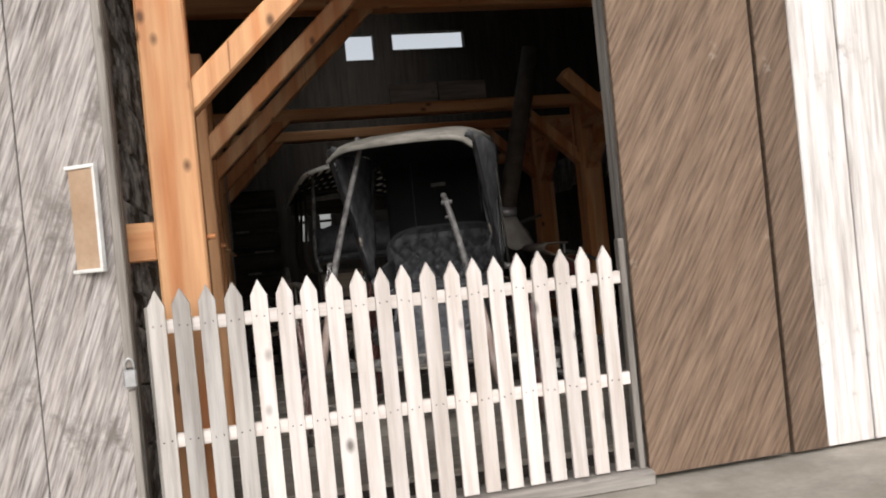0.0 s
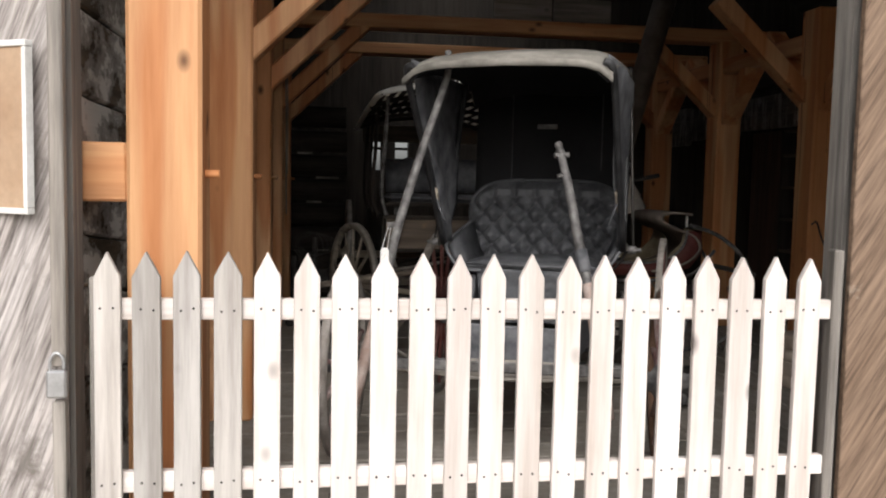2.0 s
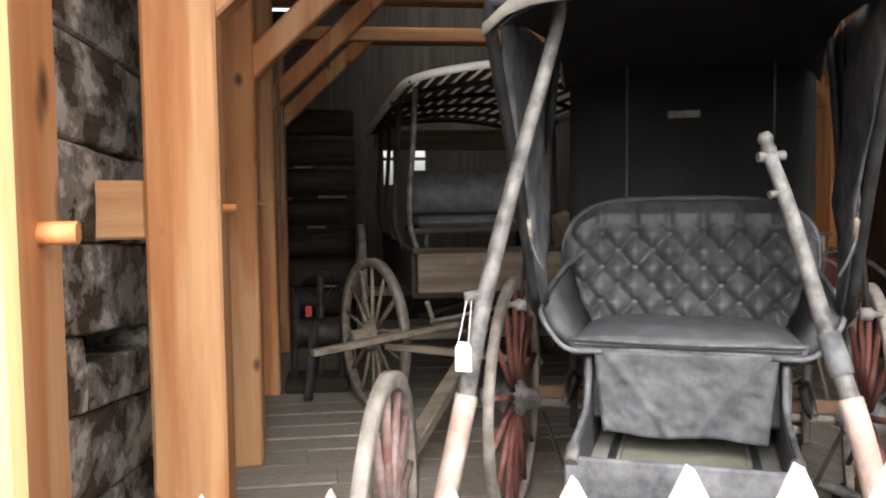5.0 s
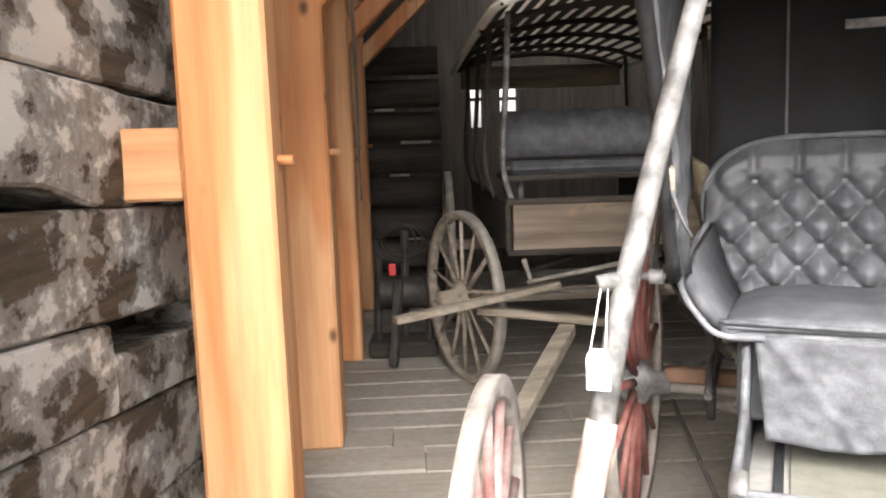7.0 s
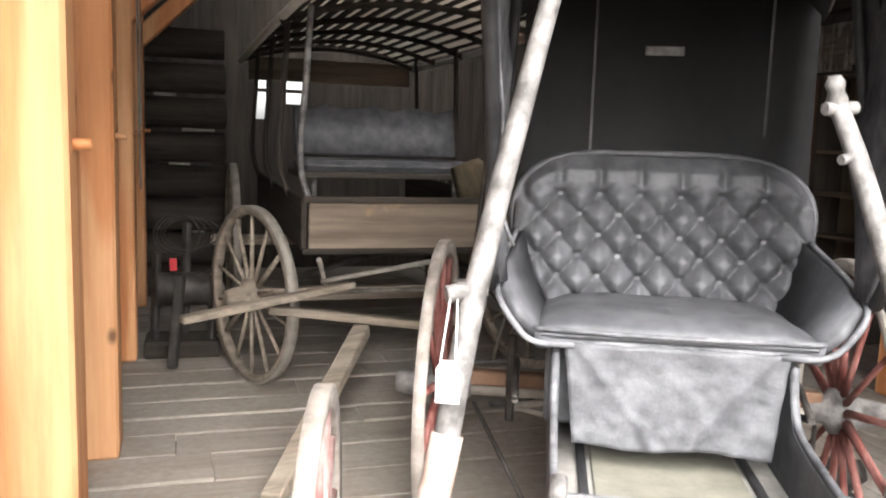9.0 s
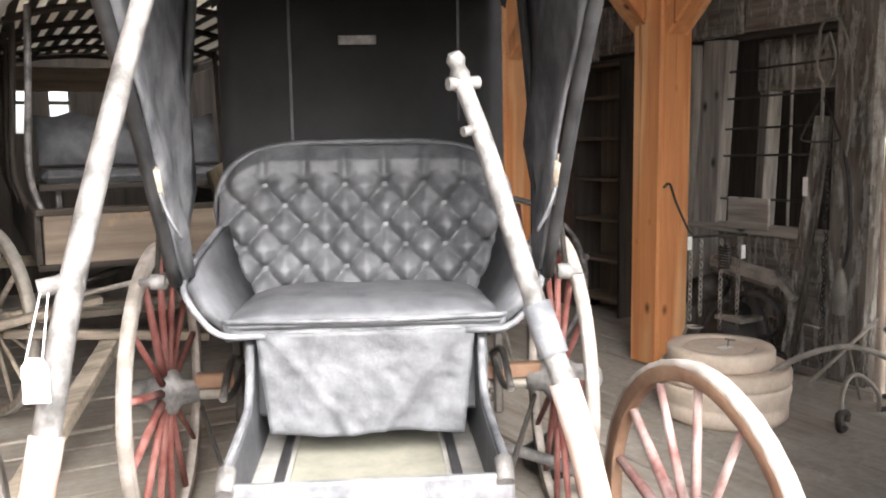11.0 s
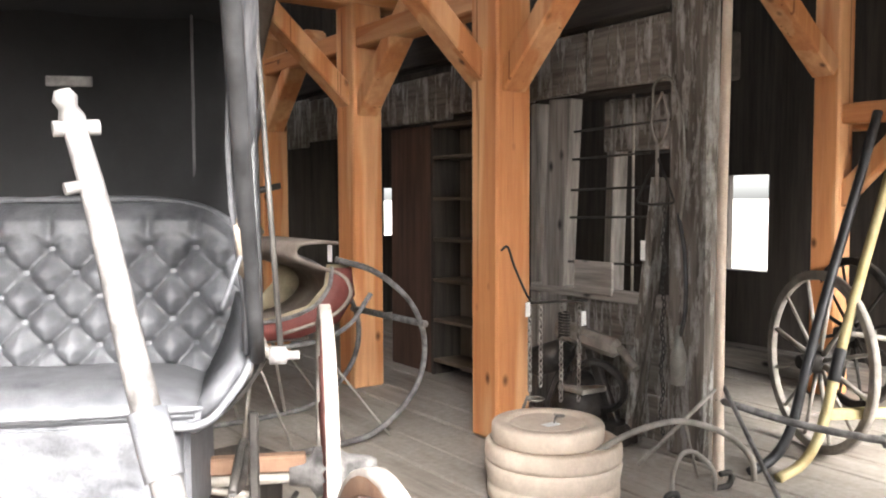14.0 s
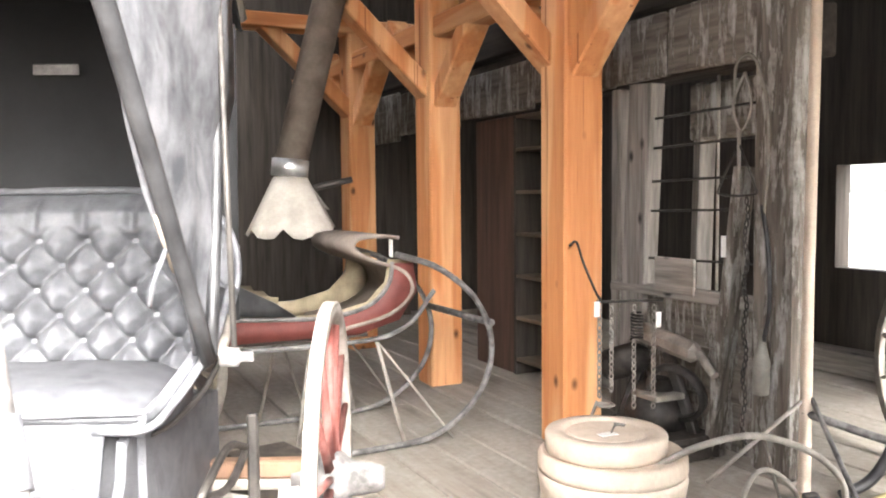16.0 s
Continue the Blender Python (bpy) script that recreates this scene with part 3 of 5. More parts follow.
def tuft_depth(x, z, px, pz):
    """Diamond tufting: pads that swell between buttons set in staggered rows."""
    row = round(z / pz)
    best = 9.0
    for r in (row - 1, row, row + 1):
        off = 0.5 * (r % 2)
        kx = round(x / px - off) + off
        best = min(best, math.hypot((x - kx * px) / px, (z - r * pz) / pz * 0.8))
    a = abs(((x / px + 0.5 * z / pz) % 1) - 0.5)
    b = abs(((x / px - 0.5 * z / pz) % 1) - 0.5)
    crease = min(0.5 - a, 0.5 - b)
    pillow = 0.22 + 0.78 * min(1.0, (crease * 2.6) ** 0.55)
    return 0.068 * pillow * (1 - math.exp(-((best / 0.17) ** 2)))


PX, PZ, H0 = 0.120, 0.061, 0.072


def back_y(x, h):
    return 0.40 + 0.09 * h / 0.43 + 0.02 * (x / 0.43) ** 2 - 0.06 * abs(x / 0.43) ** 3


rows, NX, NZ = [], 132, 76
for j in range(NZ + 1):
    v = j / NZ
    row = []
    for k in range(NX + 1):
        u = 2 * k / NX - 1
        half = 0.36 + 0.075 * math.sin(min(1, v * 1.35) * math.pi / 2)
        edge = max(0.0, abs(u) - 0.60) / 0.40
        top = 0.435 - 0.13 * edge ** 2.4
        x, h = u * half, v * top
        rise = max(0.0, min(1.0, (h - H0 - PZ * 4.05) / (PZ * 0.6)))
        channel = abs(((x / PX + 0.0) % 1.0) - 0.5)
        d = (1 - rise) * tuft_depth(x + PX / 2, h - H0, PX, PZ) + rise * (0.040 + 0.018 * (1 - math.exp(-(channel / 0.10) ** 2)))
        fade = min(1, (1 - abs(u)) * 9) * min(1, (1 - v) * 9 + 0.05)
        row.append((x, back_y(x, h) - d * fade, 0.872 + h))
    rows.append(row)
backrest = part("seat_back", sheet(rows, 0.03), leather, buggy, "deep-buttoned black leather seat back")
for r in range(5):
    for k in range(-4, 5):
        x, h = (k + 0.5 * ((r + 1) % 2)) * PX, r * PZ + H0
        if abs(x) < 0.36 - 0.02 * (r == 0):
            part("button", lathe(bmesh.new(), [(0, -0.006), (0.007, -0.004), (0.009, 0.002), (0, 0.004)], 8, pose(x, back_y(x, h) - 0.004, 0.872 + h) @ Matrix.Rotation(radians(90), 4, "X")), canvas_grey, backrest)
part("back_rim", tube(bmesh.new(), bend([(-0.36, 0.40, 0.88), (-0.432, 0.43, 1.06), (-0.432, 0.43, 1.18), (-0.37, 0.455, 1.265), (-0.24, 0.49, 1.308), (0, 0.495, 1.315), (0.24, 0.49, 1.308), (0.37, 0.455, 1.265), (0.432, 0.43, 1.18), (0.432, 0.43, 1.06), (0.36, 0.40, 0.88)], 6), 0.010, 8), leather, buggy)
for sx in (-1, 1):
    arm_rows = [[(0.345, 0.41, 0.86), (0.35, 0.15, 0.85), (0.348, -0.03, 0.842)], [(0.395, 0.41, 0.97), (0.415, 0.13, 0.925), (0.405, -0.035, 0.895)], [(0.425, 0.42, 1.07), (0.452, 0.15, 1.0), (0.447, 0.0, 0.955)]]
    arm = part("seat_arm", sheet([[(sx * x, y, z) for x, y, z in row] for row in arm_rows], 0.028), leather, buggy)
    part("arm_piping", strap_line(bmesh.new(), [(sx * x, y, z) for x, y, z in ((0.425, 0.41, 1.075), (0.455, 0.15, 1.005), (0.452, -0.005, 0.957), (0.41, -0.045, 0.893), (0.355, -0.04, 0.842), (0.25, -0.042, 0.838))], 0.009), canvas_grey, arm, "dusty rolled edge")
    part("arm_inset", strap_line(bmesh.new(), [(sx * x, y, z) for x, y, z in ((0.39, 0.36, 0.995), (0.425, 0.12, 0.965), (0.415, 0.0, 0.925), (0.375, -0.01, 0.885))], 0.005), canvas_grey, arm, "stitched welt")
    part("arm_iron", strap_line(bmesh.new(), [(sx * 0.32, 0.10, 0.79), (sx * 0.37, 0.08, 0.82), (sx * 0.44, 0.06, 0.89), (sx * 0.49, 0.03, 0.97)], 0.006), dark_iron, buggy)
    part("prop_iron", strap_line(bmesh.new(), [(sx * 0.42, 0.38, 1.0), (sx * 0.47, 0.15, 0.99), (sx * 0.49, 0.03, 0.975), (sx * 0.535, 0.0, 0.975)], 0.011), dusty_iron, buggy)
    part("prop_nut", lathe(bmesh.new(), [(0, -0.02), (0.020, -0.02), (0.020, 0.015), (0.010, 0.02), (0.010, 0.045), (0, 0.045)], 10, pose(sx * 0.515, 0.0, 0.975) @ Matrix.Rotation(sx * radians(90), 4, "Y")), pale_shaft, buggy)

# folding hood
HOOD = [(-0.72, 1.83), (-0.62, 1.87), (-0.3, 1.93), (0.1, 1.96), (0.42, 1.925), (0.52, 1.83)]
rows = []
for y, z in HOOD:
    rows.append([(x * 1.07, y, z - 0.07 * abs(x / 0.43) ** 8 - 0.01 * abs(x / 0.43)) for x in [-0.43 + 0.86 * k / 16 for k in range(17)]])
hood = part("hood_roof", sheet(rows, 0.02), hood_dust, buggy, "dusty grey-green hood roof")
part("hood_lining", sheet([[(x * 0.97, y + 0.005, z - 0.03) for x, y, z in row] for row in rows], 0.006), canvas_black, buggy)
part("hood_valance", sheet([[(x * 1.005, -0.728, z - 0.004 - d) for x, y, z in rows[0]] for d in (0, 0.03)], 0.010), hood_dust, buggy)
rows = [[(x, 0.53 - 0.04 * (1 - a) + 0.008 * math.sin(14 * x), 0.98 + 0.86 * a) for x in [-0.43 + 0.86 * k / 20 for k in range(21)]] for a in (0, 0.3, 0.6, 1)]
curtain = part("back_curtain", sheet(rows, 0.01), canvas_black, buggy, "black cloth rear curtain")
plate = part("maker_plate", box(-0.07, 0.045, 0.478, 0.484, 1.605, 1.633, 0.003), pale_shaft, curtain, "small grey metal plate")
part("seam", box(-0.22, -0.212, 0.492, 0.496, 1.0, 1.8, 0), black_shaft, curtain)
part("seam", box(0.29, 0.297, 0.492, 0.496, 1.0, 1.8, 0), black_shaft, curtain)
for sx in (-1, 1):
    rows = []
    for a in range(9):
        f = a / 8
        y0, y1 = -0.01 - 0.66 * f, 0.06 + 0.28 * f ** 0.8
        rows.append([(sx * (0.45 + 0.010 * math.sin(11 * f + 7 * k / 8) + 0.012 * noise.noise((f * 6, k * 0.5, sx)) + 0.03 * f * k / 8), y0 + (y1 - y0) * k / 8, 0.98 + 0.86 * f) for k in range(9)])
    side = part("side_curtain", sheet(rows, 0.008), canvas_grey, buggy, "creased dusty grey side curtain")
    part("hood_bow", tube(bmesh.new(), bend([(sx * 0.47, 0.0, 0.97), (sx * 0.462, -0.34, 1.4), (sx * 0.458, -0.66, 1.76), (sx * 0.42, -0.70, 1.81)], 5), 0.017, 8), black_shaft, buggy, "black hood bow worn to the wood")
    part("hood_bow", tube(bmesh.new(), bend([(sx * 0.47, 0.02, 0.97), (sx * 0.46, 0.16, 1.4), (sx * 0.44, 0.3, 1.86)], 5), 0.014, 8), black_shaft, buggy)
    part("worn_patch", tube(bmesh.new(), [(sx * 0.462, -0.15, 1.17), (sx * 0.456, -0.225, 1.27)], 0.019, 8), aged_grey, side, "bare wood showing through")
    part("hood_rod", tube(bmesh.new(), [(sx * 0.52, 0.01, 0.98), (sx * 0.49, 0.10, 1.45), (sx * 0.46, 0.2, 1.9)], 0.007, 6), dark_iron, buggy)
    part("torn_strap", strap_line(bmesh.new(), [(sx * 0.455, -0.19, 1.22), (sx * 0.43, -0.20, 1.15), (sx * 0.41, -0.17, 1.10)], 0.005), canvas_grey, buggy)

# running gear
part("rear_axle", tube(bmesh.new(), [(-0.66, 0.66, 0.49), (0.64, 0.66, 0.49)], 0.019, 8), dusty_iron, buggy)
part("front_axle", tube(bmesh.new(), [(-0.73, -0.70, 0.43), (0.70, -0.45, 0.42)], 0.019, 8), dusty_iron, buggy)
part("axle_bed", beam(bmesh.new(), (-0.55, -0.668, 0.455), (0.53, -0.48, 0.455), 0.05, 0.05), pale_shaft, buggy, "pale wooden axle bed")
part("axle_bed", beam(bmesh.new(), (-0.58, 0.66, 0.535), (0.58, 0.66, 0.535), 0.05, 0.05), rust, buggy)
for sx in (-1, 1):
    part("reach", tube(bmesh.new(), bend([(sx * 0.1, -0.575, 0.44), (sx * 0.14, 0.1, 0.40), (sx * 0.22, 0.66, 0.5)], 4), 0.015, 6), red_paint, buggy)
for y, turn in ((-0.575, 0.174), (0.66, 0.0)):
    part("elliptic_spring", strap_line(strap_line(bmesh.new(), [(u, y + u * turn, 0.44 + z) for u, z in ((-0.42, 0), (-0.2, 0.035), (0.2, 0.035), (0.42, 0))], 0.013), [(u, y + u * turn, 0.44 + z) for u, z in ((-0.42, 0), (-0.2, -0.035), (0.2, -0.035), (0.42, 0))], 0.013), dusty_iron, buggy)
for sx in (-1, 1):
    for up in (1, -1):
        part("side_spring", strap_line(bmesh.new(), [(sx * 0.40, 0.16, 0.62), (sx * 0.41, 0.4, 0.62 + up * 0.05), (sx * 0.41, 0.64, 0.60)], 0.011), dark_iron, buggy)
    part("spring_post", beam(bmesh.new(), (sx * 0.43, 0.62, 0.40), (sx * 0.43, 0.62, 0.70), 0.03, 0.025), dark_iron, buggy)
    part("step_stay", tube(bmesh.new(), [(sx * 0.55, 0.60, 0.46), (sx * 0.33, -0.05, 0.36)], 0.008, 6), dark_iron, buggy)
for sx, y, R, n, tw, yaw in ((-1, -0.70, 0.44, 14, -0.73, 10), (1, -0.45, 0.42, 14, 0.70, 10), (-1, 0.66, 0.50, 14, -0.675, 0), (1, 0.66, 0.50, 14, 0.64, 0)):
    m = pose(tw, y, R, 0, 0, yaw + (0 if sx > 0 else 180))
    rim_mat = pale_tyre if sx < 0 else (rust if y < 0 else pale_tyre)
    wheel(buggy, m, R, n, rim_mat, pale_tyre, pink_spoke if y < 0 else red_paint, pale_shaft)

# raised shafts
L_PTS = [(-0.587, -0.955, 0.30), (-0.498, -0.871, 0.75), (-0.446, -0.782, 1.10), (-0.378, -0.661, 1.45), (-0.313, -0.52, 1.78), (-0.323, -0.481, 1.90)]
shaft_l = part("shaft", tube(bmesh.new(), bend(L_PTS, 6), 0.024, 10, 0.016), pale_shaft, buggy, "worn silvery raised shaft")
part("bare_stretch", tube(bmesh.new(), bend(L_PTS[:3], 6)[:9], 0.0275, 10, 0.0265), bare_pink, shaft_l, "shaft foot of bare pinkish wood")
R_PTS = [(0.492, -0.734, 0.30), (0.404, -0.646, 0.75), (0.318, -0.548, 1.05), (0.251, -0.467, 1.30), (0.209, -0.423, 1.43)]
shaft_r = part("shaft", tube(bmesh.new(), bend(R_PTS, 6), 0.026, 10, 0.018), pale_shaft, buggy, "worn silvery raised shaft with a broken tip")
part("bare_stretch", tube(bmesh.new(), bend(R_PTS[:3], 6)[:9], 0.0305, 10, 0.0295), bare_pink, shaft_r)
part("wrap", tube(bmesh.new(), bend(R_PTS[:3], 6)[9:12], 0.0295, 10, 0.029), canvas_grey, shaft_r, "grey leather wrapping")
part("shaft_tip", lathe(bmesh.new(), [(0, -0.04), (0.019, -0.03), (0.021, 0), (0.015, 0.015), (0.02, 0.03), (0.012, 0.045), (0, 0.045)], 10, pose(0.205, -0.42, 1.445, 12, -15, 0)), pale_shaft, shaft_r)
part("shaft_lug", tube(bmesh.new(), [(0.18, -0.435, 1.425), (0.245, -0.41, 1.43)], 0.013, 8), pale_shaft, shaft_r)
part("shaft_lug", tube(bmesh.new(), [(0.205, -0.475, 1.33), (0.25, -0.45, 1.34)], 0.010, 8), pale_shaft, shaft_r)
part("shaft_lug", tube(bmesh.new(), [(-0.492, -0.80, 1.095), (-0.43, -0.775, 1.105)], 0.015, 8), pale_shaft, shaft_l)
for dx in (-0.012, 0.012):
    part("cord", tube(bmesh.new(), [(-0.478 + dx * 0.5, -0.812, 1.09), (-0.478 + dx, -0.868, 1.0)], 0.0014, 6), white_paper, shaft_l)
part("tag", extrude([(-0.496, 0.935), (-0.458, 0.935), (-0.458, 0.99), (-0.466, 1.003), (-0.488, 1.003), (-0.496, 0.99)], "y", -0.872, -0.867), white_paper, shaft_l, "white card tag on a string")
for a, b in (((-0.53, -0.83, 0.60), (-0.42, -0.62, 0.46)), ((0.45, -0.64, 0.6), (0.36, -0.42, 0.46))):
    part("shaft_iron", tube(bmesh.new(), [a, b], 0.010, 6), dusty_iron, buggy)

# ---- canopied wagon ----
wagon = thing("wagon", "old dusty passenger wagon with a slatted canopy and wooden box", "wagon", pose(1.45, 7.95, FZ))
body_w = part("front_panel", box(-0.55, 0.60, 0.0, 0.03, 0.77, 1.01, 0.006), wood("bare_panel_wood", (0.30, 0.24, 0.19), (0.12, 0.10, 0.08), "x", 0.85, 14, stain=(0.36, 0.22, 0.12), stain_at=0.58), wagon, "bare scuffed front board")
for a in ((-0.58, 0.63, 1.0, 1.03), (-0.58, 0.63, 0.745, 0.775)):
    part("panel_rail", box(a[0], a[1], -0.012, 0.035, a[2], a[3], 0.004), dark_wood("x"), body_w)
for sx in (-1, 1):
    part("box_side", box(0.015 + sx * 0.585 - 0.015, 0.015 + sx * 0.585 + 0.015, 0.03, 2.5, 0.77, 1.02, 0.006), dark_wood("y"), wagon)
part("box_floor", box(-0.56, 0.59, 0.03, 2.5, 0.74, 0.77, 0), dark_wood("y"), wagon)
seat = part("wagon_seat", box(-0.5, 0.52, 0.62, 1.1, 1.12, 1.19, 0.03), leather, wagon, "cracked black seat cushion")
part("seat_frame", box(-0.52, 0.54, 0.6, 1.12, 1.085, 1.12, 0.006), dark_wood("x"), seat)
part("wagon_backrest", sheet([[(-0.49 + 1.0 * k / 10, 1.05 + 0.08 * a + 0.012 * math.sin(k * 1.9), 1.2 + 0.28 * a - 0.02 * math.sin(k * 2.3) * a) for k in range(11)] for a in (0, 0.5, 1)], 0.05), leather, wagon, "sagging black leather backrest")
for sx in (-1, 1):
    part("seat_leg", box(sx * 0.42 - 0.015, sx * 0.42 + 0.015, 0.7, 0.73, 0.77, 1.09, 0.004), pale_shaft, wagon)
for sx in (-1, 1):
    for y, x_out in ((0.05, 0.56), (0.62, 0.60), (1.4, 0.60), (2.4, 0.60)):
        x = sx * x_out + 0.015
        part("canopy_post", tube(bmesh.new(), bend([(x * 0.98, y, 0.98), (x * 1.0 + sx * 0.04, y + 0.04, 1.2), (x * 1.0 + sx * 0.02, y, 1.6), (x, y - 0.02, 1.98)], 4), 0.016, 6), pale_shaft if y < 0.1 else dark_wood("z"), wagon)
ROOF_Y0, ROOF_Y1 = -0.42, 2.75
canopy = part("canopy_rim", tube(bmesh.new(), bend([(-0.69, ROOF_Y1, 1.86), (-0.69, 1.2, 1.87), (-0.67, 0.0, 1.89), (-0.60, ROOF_Y0, 1.93), (-0.3, ROOF_Y0 - 0.04, 1.99), (0.0, ROOF_Y0 - 0.05, 2.01), (0.35, ROOF_Y0 - 0.04, 1.99), (0.58, ROOF_Y0, 1.94), (0.64, 0, 1.89), (0.68, 1.2, 1.87), (0.69, ROOF_Y1, 1.86)], 5), 0.022, 8), white_paint, wagon, "pale worn canopy edge")
for k in range(15):
    u = -1 + 2 * (k + 0.5) / 15
    x, z = -0.005 + u * 0.65, 2.01 - 0.11 * abs(u) ** 2.2
    part("roof_slat", box(x - 0.019, x + 0.019, ROOF_Y0, ROOF_Y1, z - 0.006, z + 0.006, 0.002), dark_wood("y"), canopy)
rows = [[(-0.005 + u * 0.67, y, 2.024 - 0.115 * abs(u) ** 2.2) for u in [-1 + k / 8 for k in range(17)]] for y in (ROOF_Y0, 0.4, 1.2, 2.0, ROOF_Y1)]
part("canvas", sheet(rows, 0.003), thin_canvas, canopy, "thin pale canvas over the slats")
for y in (0.1, 0.75, 1.4, 2.05, 2.7):
    part("roof_hoop", tube(bmesh.new(), bend([(-0.005 + u * 0.68, y, 1.985 - 0.12 * abs(u) ** 2.2) for u in (-1, -0.6, 0, 0.6, 1)], 4), 0.017, 6), dark_wood("x"), canopy)
part("rear_valance", box(-0.63, 0.66, 2.72, 2.75, 1.72, 1.90, 0.006), wood("bare_panel_wood", (0.3, 0.24, 0.19), (0.12, 0.1, 0.08), "x"), canopy, "brown rear cross board")
for sx, y, R in ((-1, 0.40, 0.475), (1, 0.40, 0.475), (-1, 2.1, 0.55), (1, 2.1, 0.55)):
    wheel(wagon, Matrix.Translation((sx * 0.80 + 0.01, y, R)) @ Matrix.Rotation(math.pi if sx < 0 else 0, 4, "Z") @ Matrix.Rotation(radians(21) if y < 1 else 0.0, 4, "Z"), R, 14, aged_grey, dusty_iron, aged_grey, aged_grey, 0.045, 0.09)
part("wagon_axle", beam(bmesh.new(), (-0.8, 0.40, 0.475), (0.82, 0.40, 0.475), 0.07, 0.07), aged_grey, wagon)
part("wagon_axle", beam(bmesh.new(), (-0.8, 2.1, 0.55), (0.82, 2.1, 0.55), 0.07, 0.07), aged_grey, wagon)
part("wagon_spring", strap_line(bmesh.new(), [(-0.5, 0.4, 0.58), (0, 0.4, 0.7), (0.5, 0.4, 0.58)], 0.02), dark_iron, wagon)
part("brace_iron", tube(bmesh.new(), [(-0.48, 0.05, 0.6), (0.2, 0.02, 0.72)], 0.014, 6), dusty_iron, wagon)
part("brace_iron", tube(bmesh.new(), [(-0.5, 0.0, 0.72), (-0.42, 0.2, 0.52), (0.3, 0.3, 0.5)], 0.014, 6), dusty_iron, wagon)
part("doubletree", beam(bmesh.new(), (-1.15, -0.35, 0.515), (-0.33, -0.02, 0.595), 0.06, 0.035), aged_grey, wagon, "pale loose singletree bar")
part("doubletree", beam(bmesh.new(), (-0.75, -0.05, 0.49), (0.15, -0.1, 0.375), 0.06, 0.04), aged_grey, wagon)
part("tongue", beam(bmesh.new(), (-0.33, -0.25, 0.42), (-0.85, -1.2, 0.035), 0.08, 0.06), aged_grey, wagon, "pale wagon tongue resting on the floor")

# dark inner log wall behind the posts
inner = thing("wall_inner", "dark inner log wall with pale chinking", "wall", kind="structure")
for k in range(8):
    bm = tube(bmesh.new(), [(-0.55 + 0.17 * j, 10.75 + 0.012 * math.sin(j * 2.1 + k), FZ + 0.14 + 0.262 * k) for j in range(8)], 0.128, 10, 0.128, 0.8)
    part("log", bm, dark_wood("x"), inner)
    if k in (2, 4, 5, 6):
        part("chinking", box(0.12 + 0.1 * (k % 3), 0.28 + 0.1 * (k % 3) + 0.08 * (k % 2), 10.64, 10.67, FZ + 0.262 * k, FZ + 0.022 + 0.262 * k, 0.004, 0.004), hood_dust, inner)

gear = thing("iron_gear_heap", "dark heap of old iron gear topped by a wire coil", "iron gear", pose(0.30, 8.95, FZ))
part("gear_bed", box(-0.20, 0.22, -0.10, 0.22, 0.0, 0.10, 0.015, 0.01), dark_wood("x"), gear)
for x, y, h in ((-0.15, 0.0, 0.62), (0.02, 0.1, 0.78), (0.17, -0.02, 0.52)):
    part("upright", beam(bmesh.new(), (x, y, 0.10), (x + 0.02, y + 0.02, h), 0.05, 0.04, 0.008), dark_iron, gear)
part("drum", lathe(bmesh.new(), [(0, -0.16), (0.10, -0.16), (0.115, -0.14), (0.10, -0.12), (0.10, 0.12), (0.115, 0.14), (0.10, 0.16), (0, 0.16)], 18, pose(0.02, 0.02, 0.40, 0, 90, 0)), dark_iron, gear)
for k in range(4):
    part("wire_ring", tube(bmesh.new(), [(-0.02 + 0.03 * k + (0.13 + 0.01 * k) * math.cos(a), 0.02 + 0.03 * k, 0.72 + (0.12 - 0.01 * k) * math.sin(a)) for a in [2 * math.pi * j / 20 for j in range(21)]], 0.005, 5), dark_iron, gear)
part("crank", strap_line(bmesh.new(), [(0.17, -0.04, 0.50), (0.24, -0.08, 0.42), (0.26, -0.10, 0.22), (0.20, -0.12, 0.14)], 0.010), dusty_iron, gear)
part("red_tag", box(-0.06, -0.02, -0.115, -0.11, 0.53, 0.60, 0.001), plain("red_plastic", (0.5, 0.03, 0.04), (0.6, 0.05, 0.06), 6, 0.4), gear, "small bright red tag")

